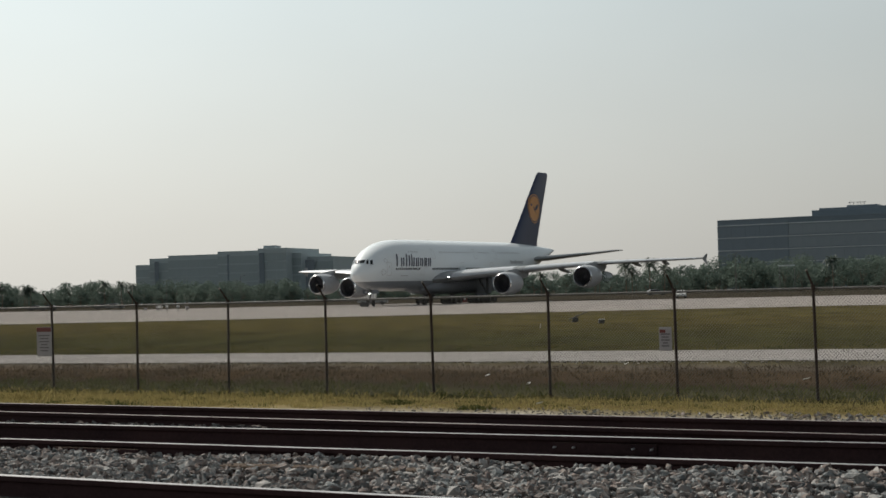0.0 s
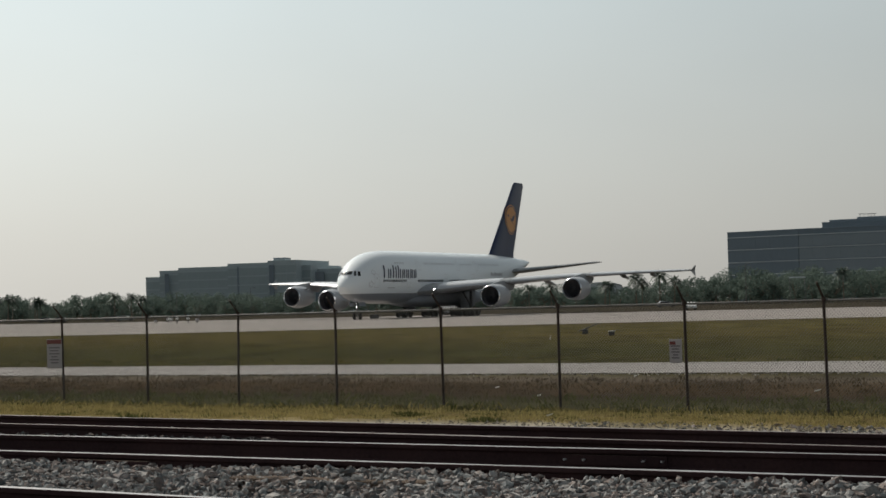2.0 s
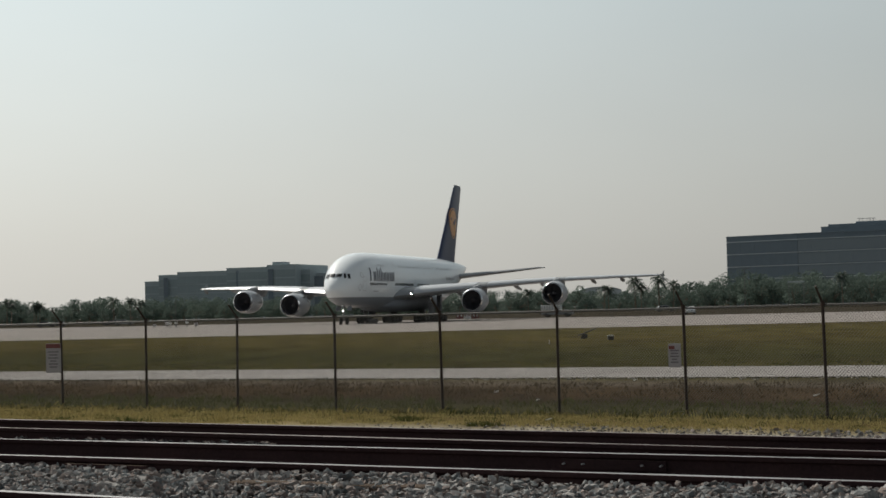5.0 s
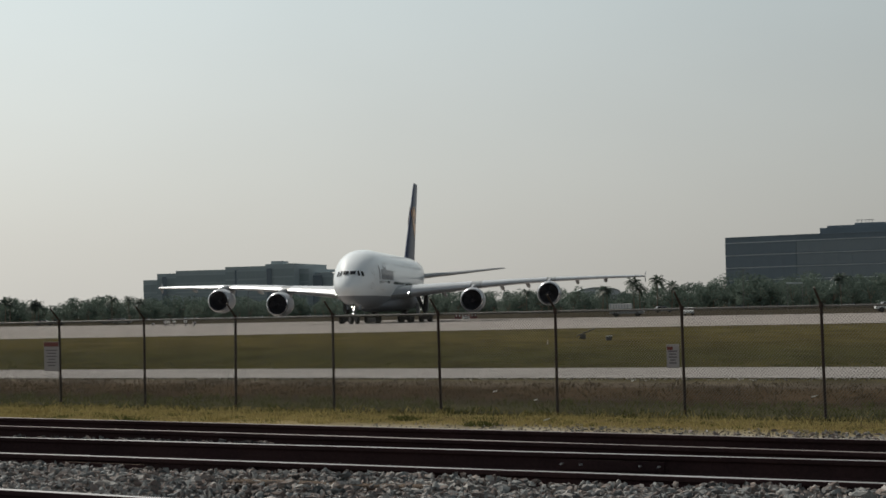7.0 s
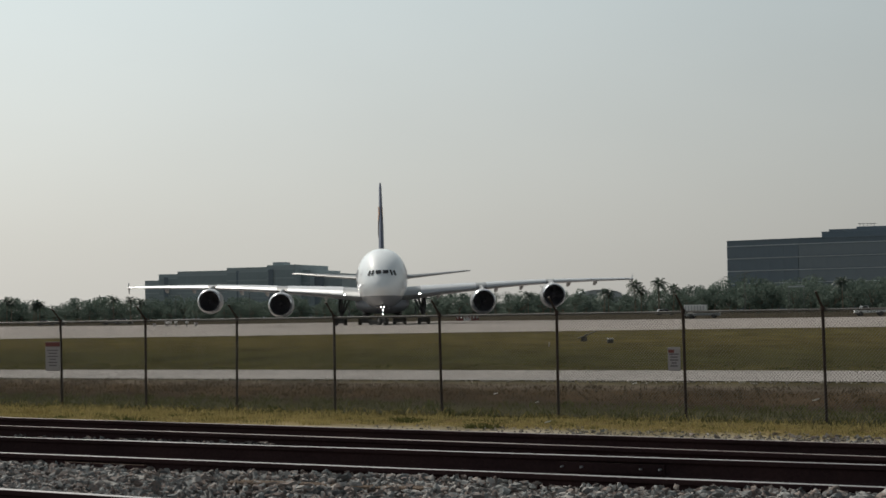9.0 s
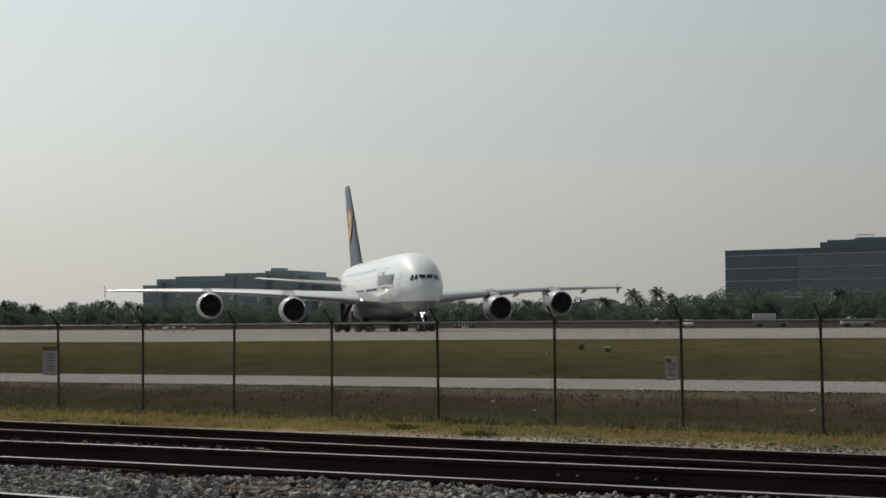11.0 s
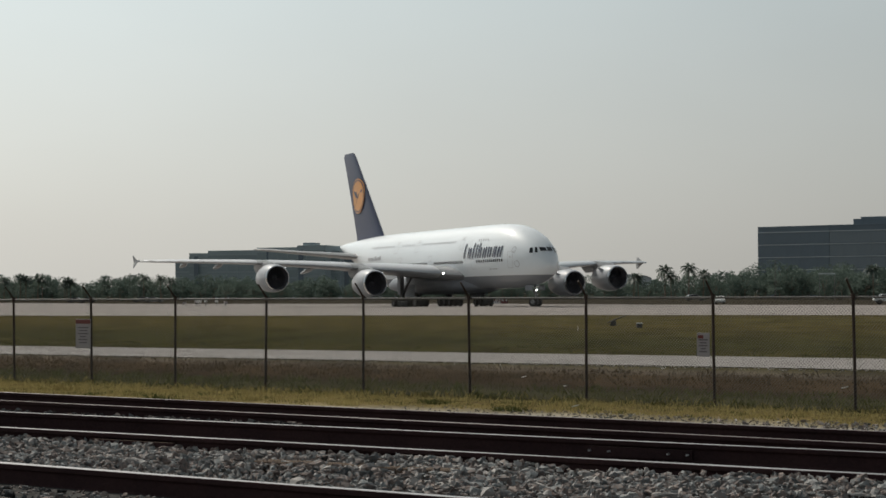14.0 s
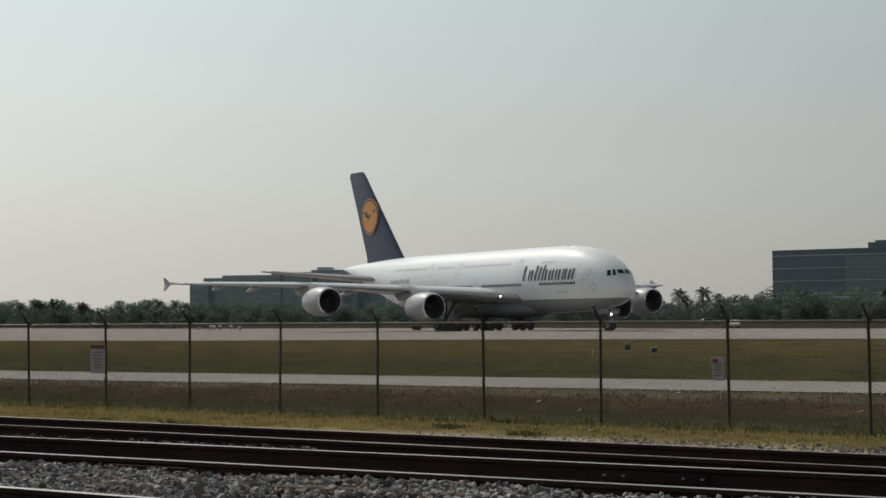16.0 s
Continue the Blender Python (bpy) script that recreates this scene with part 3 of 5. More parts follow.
                rot = Matrix.Rotation(a, 4, "X")
                q = [(-1.5, 0.05, 0.35), (-1.35, -0.06, 0.35), (-1.32, -0.22, 1.43), (-1.6, 0.12, 1.43)]
                f = [bm.verts.new(rot @ Vector(v)) for v in q]
                bm.faces.new(f)
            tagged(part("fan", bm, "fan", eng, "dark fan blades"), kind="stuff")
            bm = bmesh.new()
            spin(bm, [(-0.85, 0.02), (-1.0, 0.16), (-1.25, 0.3), (-1.5, 0.38)], n=20)
            part("spinner", bm, "fan", eng, smooth=True)
            bm = bmesh.new()
            spin(bm, [(-4.3, 1.1), (-5.3, 1.02), (-6.3, 0.75), (-6.6, 0.62), (-6.5, 0.5), (-7.3, 0.12), (-7.4, 0.02)], n=24)
            part("exhaust", bm, "hot", eng, "dull exhaust cone", smooth=True)
            _, le, ch, wz, th = wing_at(p)
            bm = bmesh.new()
            rel = le - s
            dz = wz - z
            rings = []
            for u, lo, hi, hw in ((1.0, 1.55, 1.86, 0.12), (2.2, 1.5, 2.12, 0.26), (rel - 0.6, 1.3, dz + 0.32, 0.3), (rel + 1.2, 0.9, dz + 0.2, 0.3), (rel + 3.2, 0.8, dz - 0.1, 0.22), (rel + 4.6, dz - 0.5, dz - 0.2, 0.06)):
                rings.append([Vector((-u, y, h)) for y, h in ((-hw, lo), (hw, lo), (hw, (lo + hi) / 2), (hw * 0.6, hi), (-hw * 0.6, hi), (-hw, (lo + hi) / 2))])
            skin(bm, rings)
            part("pylon", bm, "wing", eng, "grey engine pylon", smooth=True)
            bm = bmesh.new()
            skin(bm, [[Vector((-u, y, z1)) for u, y in ((1.5 + o, 0.0), (2.3, 0.03), (2.9, 0.0), (2.3, -0.03))] for o, z1 in ((0, 0.0), (0.6, 0.55))])
            bmesh.ops.transform(bm, matrix=Matrix.Rotation(radians(side * 52), 4, "X") @ Matrix.Translation((0, 0, 1.84)), verts=bm.verts)
            part("strake", bm, "nacelle", eng, "small nacelle strake")

    # nose gear, steered to port
    STEER = 24
    leg = part("nose_gear", leg_mesh(0.62, 2.9, 0.14), "gear", plane, "nose landing gear leg", smooth=True, at=pose(30 - 5.27, 0, 0, 0, 0, STEER))
    for y in (-0.46, 0.46):
        w = part("wheel", wheel_mesh(0.63, 0.44), ["tyre", "hub"], leg, "nose wheel with black tyre", smooth=True, at=pose(0, y, 0.63))
        WHEELS.append((w, (0, y, 0.63), 0.63))
    for z, y, r in ((2.45, -0.2, 0.06), (2.45, 0.2, 0.06), (1.5, 0.0, 0.065)):
        # hood added to hide the lit lens except from ahead
        bm = bmesh.new()
        spin(bm, [(0.32, r * 1.12), (0.0, r * 1.12), (-0.14, r * 0.6), (-0.16, 0.02)], n=14, m=Matrix.Translation((30 - 4.97, y, z)))
        hood = part("taxi_lamp", bm, "trim", plane, "taxi lamp on the nose leg with added light-blocking hood")
        bm = bmesh.new()
        spin(bm, [(0.03, 0.01), (0.02, r * 0.7), (0.0, r)], n=14, m=Matrix.Translation((30 - 4.97, y, z)))
        part("lens", bm, "lamp", hood, "lit lamp lens")
    bm = bmesh.new()
    spin(bm, [(0.05, 0.01), (0.03, 0.05), (-0.03, 0.06)], n=10, m=Matrix.Translation((30 - 4.92, 0, 2.05)))
    part("marker_lamp", bm, "lamp", plane, "small lit lamp on the nose leg")
    for y in (-0.85, 0.85):
        bm = bmesh.new()
        box(bm, 30 - 6.4, 30 - 4.4, y - 0.03, y + 0.03, 2.05, 2.7, bevel=0.02)
        part("gear_door", bm, "belly", plane, "open nose gear door")
    # main gears: four-wheel bogies under the wings, six-wheel bogies under the body
    for side in (1, -1):
        for name, s, p, axles, gap, top in (("wing_gear", 33.58, 6.23, (-0.85, 0.85), 0.68, 4.2), ("body_gear", 36.9, 2.63, (-1.7, 0, 1.7), 0.77, 2.4)):
            bm = leg_mesh(0.7, top, 0.3, beam=(axles[0], axles[-1]))
            rod(bm, (0, 0, 1.4), (1.6 if name == "wing_gear" else 1.0, -side * 0.9, top), 0.16)
            rod(bm, (0, 0, 1.1), (0, -side * 1.5, top), 0.15)
            for a in axles:
                rod(bm, (a, -gap, 0.7), (a, gap, 0.7), 0.09)
            leg = part(name, bm, "gear", plane, "main landing gear leg with bogie", smooth=True, at=pose(30 - s, side * p, 0))
            for a in axles:
                # added black block: closes the lit gaps so the bogie reads as shaded
                bm = bmesh.new()
                box(bm, a - 0.42, a + 0.42, -gap + 0.2, gap - 0.2, 0.32, 1.05, bevel=0.08)
                part("brake_pack", bm, "trim", leg, "dark filler block added for the shade between the wheels")
                for y in (-gap, gap):
                    w = part("wheel", wheel_mesh(0.7, 0.5), ["tyre", "rim"], leg, smooth=True, at=pose(a, y, 0.7))
                    WHEELS.append((w, (a, y, 0.7), 0.7))
        bm = bmesh.new()
        box(bm, 30 - 35.2, 30 - 31.9, side * 5.0 - 0.04, side * 5.0 + 0.04, 1.15, 3.0, bevel=0.03)
        part("gear_door", bm, "belly", plane, "open wing gear door")
        bm = bmesh.new()
        box(bm, 30 - 34.0, 30 - 33.0, side * 6.62 - 0.03, side * 6.62 + 0.03, 1.7, 4.1, bevel=0.03)
        part("gear_door", bm, "belly", plane, "leg-mounted gear door")
    return plane


def leg_mesh(axle, top, r, beam=None):
    bm = bmesh.new()
    rod(bm, (0, 0, axle), (0, 0, top * 0.62), r * 0.75, n=14)
    rod(bm, (0, 0, top * 0.5), (0, 0, top), r * 1.1, n=14)
    rod(bm, (0.05, -0.5, axle), (0.05, 0.5, axle), r * 0.6)
    rod(bm, (0, 0, top * 0.55), (-1.3, 0, top), r * 0.5)
    box(bm, 0.1, 0.3, -0.12, 0.12, axle + 0.15, top * 0.55, bevel=0.03)
    if beam:
        rod(bm, (beam[0], 0, axle), (beam[1], 0, axle), r * 0.8, n=12)
    return bm


plane = airliner()


# ---- ground: bands run along the railway and the fence ----
BEARING = radians(-36.2)
ALONG = Vector((math.cos(BEARING), math.sin(BEARING), 0))
ACROSS = Vector((-math.sin(BEARING), math.cos(BEARING), 0))
APRON = 0.32


def apron_z(y):
    """The pavement is crowned a little along the taxiway."""
    return ramp_of([(185, APRON), (225, 0.58), (240, 0.56), (262, 0.42), (280, 0.33), (300, APRON)], y)


HEIGHT = [(-50, 0.9), (0, 1.0), (8.0, 1.02), (10.45, 1.04), (10.7, 0.985), (15.8, 0.97), (16.6, 0.9), (22, 0.0), (62, 0.0), (118, 0.30), (4000, 0.30)]


def at_uv(u, v, z=None):
    p = ALONG * u + ACROSS * v
    p.z = ramp_of(HEIGHT, v) if z is None else z
    return p


def ground_material():
    m = bpy.data.materials.new("banded_ground")
    m.use_nodes = True
    n, l = m.node_tree.nodes, m.node_tree.links
    p = n["Principled BSDF"]
    p.inputs["Roughness"].default_value, p.inputs["Specular IOR Level"].default_value = 0.95, 0.0
    co, dot, wob, add = n.new("ShaderNodeTexCoord"), n.new("ShaderNodeVectorMath"), n.new("ShaderNodeTexNoise"), n.new("ShaderNodeMath")
    dot.operation, dot.inputs[1].default_value = "DOT_PRODUCT", ACROSS / 300
    l.new(co.outputs["Object"], dot.inputs[0])
    wob.inputs["Scale"].default_value, wob.inputs["Detail"].default_value = 0.35, 5
    l.new(co.outputs["Object"], wob.inputs["Vector"])
    add.operation, add.inputs[1].default_value = "MULTIPLY_ADD", 0.0073
    l.new(wob.outputs[0], add.inputs[0])
    l.new(dot.outputs["Value"], add.inputs[2])
    bands = [(0, (0.06, 0.059, 0.057)), (16.5, (0.06, 0.059, 0.057)), (19, (0.20, 0.185, 0.16)), (29.6, (0.36, 0.335, 0.29)), (30.8, (0.15, 0.118, 0.05)),
             (32.3, (0.1352, 0.0995, 0.04558)), (33.4, (0.062, 0.056, 0.029)), (37.0, (0.054, 0.051, 0.027)), (38.0, (0.0327, 0.0249, 0.0172)), (39.2, (0.0361, 0.0267, 0.0181)), (40.6, (0.054, 0.0375, 0.0235)), (45, (0.058, 0.041, 0.025)), (47.5, (0.125, 0.105, 0.085)), (50, (0.073, 0.063, 0.033)), (57, (0.0480, 0.0456, 0.0196)), (63, (0.0560, 0.0496, 0.0208)), (70, (0.0456, 0.0444, 0.0196)), (80, (0.0544, 0.0496, 0.0208)),
             (100, (0.0774, 0.0639, 0.0266)), (120, (0.0783, 0.0675, 0.0276)), (150, (0.0725, 0.0601, 0.0296)), (210, (0.0562, 0.0448, 0.0324)), (300, (0.0515, 0.0448, 0.0334))]
    ramps = []
    for sandy in (False, True):
        ramp = n.new("ShaderNodeValToRGB")
        e = ramp.color_ramp.elements
        while len(e) > 1:
            e.remove(e[0])
        for k, (q, c) in enumerate(bands):
            if not sandy and q in (19, 29.6):
                c = (0.13, 0.102, 0.045)
            spot = e[0] if k == 0 else e.new(q / 300)
            spot.position, spot.color = q / 300, (*c, 1)
        l.new(add.outputs[0], ramp.inputs[0])
        ramps.append(ramp)
    # bare sandy foot of the bank only along one stretch
    run, span, pick = n.new("ShaderNodeVectorMath"), n.new("ShaderNodeMapRange"), n.new("ShaderNodeMix")
    run.operation, run.inputs[1].default_value = "DOT_PRODUCT", ALONG
    l.new(co.outputs["Object"], run.inputs[0])
    span.inputs[1].default_value, span.inputs[2].default_value = -28.0, -22.5
    l.new(run.outputs["Value"], span.inputs[0])
    pick.data_type = "RGBA"
    l.new(span.outputs[0], pick.inputs[0])
    l.new(ramps[0].outputs[0], pick.inputs[6])
    l.new(ramps[1].outputs[0], pick.inputs[7])
    big, small = n.new("ShaderNodeTexNoise"), n.new("ShaderNodeTexNoise")
    big.inputs["Scale"].default_value, small.inputs["Scale"].default_value = 0.42, 6.0
    mid = n.new("ShaderNodeTexNoise")
    mid.inputs["Scale"].default_value, mid.inputs["Detail"].default_value = 0.9, 5
    big.inputs["Detail"].default_value, small.inputs["Detail"].default_value = 6, 4
    mp = n.new("ShaderNodeMapping")
    mp.inputs["Rotation"].default_value, mp.inputs["Scale"].default_value = (0, 0, -BEARING), (1, 0.32, 1)
    l.new(co.outputs["Object"], mp.inputs["Vector"])
    l.new(mp.outputs[0], big.inputs["Vector"])
    l.new(mp.outputs[0], mid.inputs["Vector"])
    l.new(co.outputs["Object"], small.inputs["Vector"])
    k = n.new("ShaderNodeMath")
    k.operation = "ADD"
    l.new(big.outputs[0], k.inputs[0])
    half = n.new("ShaderNodeMix")
    half.inputs[0].default_value = 0.35
    l.new(small.outputs[0], half.inputs[2])
    l.new(mid.outputs[0], half.inputs[3])
    l.new(half.outputs[0], k.inputs[1])
    k2 = n.new("ShaderNodeMapRange")
    k2.inputs[1].default_value, k2.inputs[2].default_value, k2.inputs[3].default_value, k2.inputs[4].default_value = 0.80, 1.20, 0.66, 1.34
    l.new(k.outputs[0], k2.inputs[0])
    mul = n.new("ShaderNodeVectorMath")
    mul.operation = "MULTIPLY"
    l.new(pick.outputs[2], mul.inputs[0])
    l.new(k2.outputs[0], mul.inputs[1])
    l.new(mul.outputs[0], p.inputs["Base Color"])
    bp = n.new("ShaderNodeBump")
    bp.inputs["Strength"].default_value, bp.inputs["Distance"].default_value = 0.6, 0.05
    l.new(small.outputs[0], bp.inputs["Height"])
    l.new(bp.outputs[0], p.inputs["Normal"])
    return m


M["ground"] = ground_material()


def build_ground():
    vs = [-600, -50, 0, 4, 8.0, 10.45, 10.7, 13, 15.8, 16.6, 19, 22, 26, 30, 34, 40, 48, 56, 62, 80, 100, 118, 140, 200, 300, 500, 900, 2000, 4000]
    us = [-3500, -1500, -700, -350, -200, -100, -60, -40, -30, -20, -10, 0, 10, 20, 40, 100, 200, 400, 900, 3000]
    verts = [at_uv(u, v) for v in vs for u in us]
    w = len(us)
    faces = [(j * w + i, j * w + i + 1, (j + 1) * w + i + 1, (j + 1) * w + i) for j in range(len(vs) - 1) for i in range(w - 1)]
    tagged(raw("ground", verts, faces, "ground"), "grassy airfield ground with gravel bed", kind="structure")
    # service road beyond the fence
    d, side = Vector((0.849, -0.528, 0)), Vector((0.528, 0.849, 0))
    vs2, fs = [], []
    a, b = Vector((0.25, 60.8, 0)), Vector((0.3, 70.6, 0))
    rngl = random.Random(4)
    n = 80
    for i in range(n + 1):
        k = -200 + 400 * i / n
        for q, j in ((a, 1), (b, 1)):
            p = q + d * k + side * rngl.uniform(-0.1, 0.1) * j
            p.z = ramp_of(HEIGHT, p.dot(ACROSS)) + 0.03
            vs2.append(p)
    tagged(raw("road", vs2, [(2 * i, 2 * i + 2, 2 * i + 3, 2 * i + 1) for i in range(n)], "lane"), "pale concrete service road", kind="structure")
    # apron
    near = [(-260, 265.4), (-120, 212.0), (-42.7, 182.5), (-24.6, 173.5), (0.8, 166.8), (25.5, 157), (37, 152), (70, 139.4), (95, 129.9)]
    far = [(-260, 745), (-150, 548), (-108, 472), (-66, 404), (1.7, 352), (30, 299), (45.4, 270), (75, 215), (95, 178)]
    rows = 40
    vs3 = []
    for (x0, y0), (x1, y1) in zip(near, far):
        for k in range(rows + 1):
            q = (k / rows) ** 1.6
            vs3.append(Vector((x0 + (x1 - x0) * q, y0 + (y1 - y0) * q, apron_z(y0 + (y1 - y0) * q))))
    w = rows + 1
    fs3 = [(i * w + k, (i + 1) * w + k, (i + 1) * w + k + 1, i * w + k + 1) for i in range(len(near) - 1) for k in range(rows)]
    tagged(raw("apron", vs3, fs3, "concrete", smooth=True), "pale concrete taxiway apron", kind="structure")


build_ground()

# ---- railway ----
RAIL_PROFILE = [(-0.076, 0.0), (0.076, 0.0), (0.076, 0.012), (0.02, 0.03), (0.009, 0.045), (0.009, 0.125), (0.034, 0.14), (0.037, 0.167), (0.033, 0.172), (-0.033, 0.172), (-0.037, 0.167), (-0.034, 0.14), (-0.009, 0.125), (-0.009, 0.045), (-0.02, 0.03), (-0.076, 0.012)]


def rail(parent, p, q, top, bars=(), head="rail_top"):
    """One rail through two ground points, 45 m past them each way."""
    p, q = Vector((*p, 0)), Vector((*q, 0))
    d = (q - p).normalized()
    n = Vector((d.y, -d.x, 0))
    bm = bmesh.new()
    rnd = random.Random(round(p.x * 100))
    rings = []
    steps = 60
    for i in range(steps + 1):
        c = p + d * (-35 + ((q - p).length + 70) * i / steps) + n * rnd.uniform(-0.004, 0.004)
        rings.append([c + n * x + Vector((0, 0, top - 0.172 + z + rnd.uniform(-0.0015, 0.0015))) for x, z in RAIL_PROFILE])
    skin(bm, rings)
    for f in bm.faces:
        if f.calc_center_median().z > top - 0.0018:
            f.material_index = 1
    ob = part("rail", bm, ["rail", head], parent, "dark rusted steel rail with worn head")
    for k, reach in bars:
        c = p + d * k
        m = Matrix.Translation(c) @ Matrix.Rotation(math.atan2(d.y, d.x), 4, "Z")
        bm = bmesh.new()
        for s in (1, -1):
            box(bm, -0.45, 0.45, s * reach - 0.020, s * reach + 0.020, top - 0.13, top - 0.05, bevel=0.003, m=m)
        for f in bm.faces:
            if f.calc_center_median().z > top - 0.0505:
                f.material_index = 1
        part("joint_bar", bm, ["rail", "tie"], ob, "rusted joint bar with worn upper edge")
        for x in (-0.42, -0.25, 0.26, 0.42):
            bm = bmesh.new()
            rod(bm, m @ Vector((x, -0.005, top - 0.085)), m @ Vector((x, -0.062, top - 0.085)), 0.0075, n=6)
            part("bolt", bm, "slat", ob, "bright worn bolt")
    return ob


def track(label, rails, top, head="rail_top"):
    t = tagged(new("railway_track"), label, "railway track", group="parallel railway tracks")
    for (p, q, z, bars) in rails:
        rail(t, p, q, z, bars, head)
    return t


t1 = track("rusty railway track on dark ballast beside the grass", [((-5.14, 21.95), (3.62, 15.29), 1.13, ()), ((-4.63, 19.73), (3.23, 13.67), 1.16, ())], 1.16, "rail_dull")
t2 = track("rusty railway track with bright worn rail heads", [((-4.19, 17.85), (3.06, 12.96), 1.16, ((6.655, -0.006),)), ((-3.70, 15.75), (2.69, 11.42), 1.16, ((1.25, 0.045),))], 1.16)
t3 = track("rusty railway track close to the ballast edge", [((-2.88, 12.36), (0.05, 10.24), 1.16, ()), ((-3.74, 11.13), (-0.81, 9.01), 1.16, ())], 1.16)


def add_ties(t, p, q, width, z, lo=-20, hi=30):
    p, q = Vector((*p, 0)), Vector((*q, 0))
    d = (q - p).normalized()
    n = Vector((-d.y, d.x, 0))
    bm = bmesh.new()
    box(bm, -0.11, 0.11, -1.3, 1.3, -0.17, 0, bevel=0.012)
    first = part("tie", bm, "tie", t, "weathered wooden tie")
    a = math.atan2(d.y, d.x)
    rnd = random.Random(5)
    first.matrix_basis = Matrix.Translation(p + d * lo + n * width / 2 + Vector((0, 0, z))) @ Matrix.Rotation(a, 4, "Z")
    k = lo + 0.55
    while k < hi:
        o = first.copy()
        scene.collection.objects.link(o)
        o.matrix_basis = Matrix.Translation(p + d * k + n * (width / 2 + rnd.uniform(-0.03, 0.03)) + Vector((0, 0, z + rnd.uniform(-0.01, 0.005)))) @ Matrix.Rotation(a + rnd.uniform(-0.02, 0.02), 4, "Z")
        k += 0.55


add_ties(t1, (-4.63, 19.73), (3.23, 13.67), 1.5, 0.985)
add_ties(t2, (-3.70, 15.75), (2.69, 11.42), 1.5, 0.99)


# ---- fence ----
def fence():
    f0 = Vector((-9.742, 48.317, -0.055))
    rnd = random.Random(11)
    f = tagged(new("chain_link_fence"), "weathered chain-link fence with leaning barb arms", "fence")
    H, S = 2.23, 3.05
    lo, hi = -6, 12
    for k in range(lo, hi + 1):
        b = f0 + ALONG * (S * k)
        top = b + Vector((rnd.uniform(-0.03, 0.03), rnd.uniform(-0.02, 0.02), H + 0.04))
        bm = bmesh.new()
        rod(bm, b - Vector((0, 0, 0.08)), top, 0.031, n=10)
        rod(bm, top - Vector((0, 0, 0.06)), top + Vector((0, 0, 0.03)), 0.045, n=10)
        arm = top - ACROSS * 0.30 + Vector((0, 0, 0.32))
        rod(bm, top, arm, 0.026, 0.02, n=6)
        part("post", bm, "post", f, "dark weathered steel post with angled arm", smooth=True)
        if k == hi:
            break
        bm = bmesh.new()
        c = b + ALONG * S
        rod(bm, b + Vector((0, 0, H)), c + Vector((0, 0, H)), 0.021, n=8)
        part("top_rail", bm, "tube", f, "dull galvanised top rail")
        # woven wires, both ways
        verts, faces = [], []
        r, pitch, h0, h1 = 0.0029, 0.0707, 0.04, H + 0.035
        hh = h1 - h0
        for way in (1, -1):
            x = -hh
            while x < S:
                a0, a1 = max(0, -x) if way > 0 else max(0, x + hh - S), min(hh, S - x) if way > 0 else min(hh, x + hh)
                if a1 - a0 > 0.02:
                    pa = (x + a0, h0 + a0) if way > 0 else (x + hh - a0, h0 + a0)
                    pb = (x + a1, h0 + a1) if way > 0 else (x + hh - a1, h0 + a1)
                    i = len(verts)
                    for px, pz in (pa, pb):
                        base = b + ALONG * px + Vector((0, 0, pz)) - ACROSS * (0.03 + way * 0.002)
                        for oz, on in ((r, 0), (-r * 0.6, r), (-r * 0.6, -r)):
                            verts.append(base + Vector((0, 0, oz)) + ACROSS * on - ALONG * (oz * way))
                    faces += [(i, i + 1, i + 4, i + 3), (i + 1, i + 2, i + 5, i + 4), (i + 2, i, i + 3, i + 5)]
                x += pitch
        tagged(raw("wire_mesh", verts, faces, "wire", f, "woven chain-link wire"), kind="stuff")
    # warning signs hung on the wire
    for k, off, z0, z1, w, bars in ((0, -0.28, 0.905, 1.665, 0.57, 6), (6, -0.22, 0.985, 1.465, 0.29, 5)):
        s = tagged(new("warning_sign"), "white warning sign with red heading hung on the fence", "sign", group="fence signs")
        c = f0 + ALONG * (S * k + off) - ACROSS * 0.045
        s.matrix_basis = Matrix.Translation((c.x, c.y, z0)) @ Matrix.Rotation(BEARING, 4, "Z")
        h = z1 - z0
        bm = bmesh.new()
        box(bm, -w / 2, w / 2, -0.006, 0.006, 0, h, bevel=0.004)
        part("panel", bm, "sign", s)
        bm = bmesh.new()
        if k == 0:
            box(bm, -w / 2 + 0.01, w / 2 - 0.01, -0.011, -0.0065, h * 0.84, h - 0.01)
        else:
            box(bm, -w / 2 + 0.02, -w / 2 + 0.15, -0.011, -0.0065, h * 0.76, h * 0.9)
        part("heading", bm, "red", s, "dull red heading block")
        for i in range(bars):
            bm = bmesh.new()
            zz = h * (0.72 - 0.62 * i / bars)
            ww = w * (0.36, 0.28, 0.33, 0.2, 0.3, 0.25)[i]
            box(bm, -ww, ww, -0.0105, -0.0065, zz - 0.022, zz + 0.008)
            part("print_bar", bm, "ink", s)
    return f


fence()


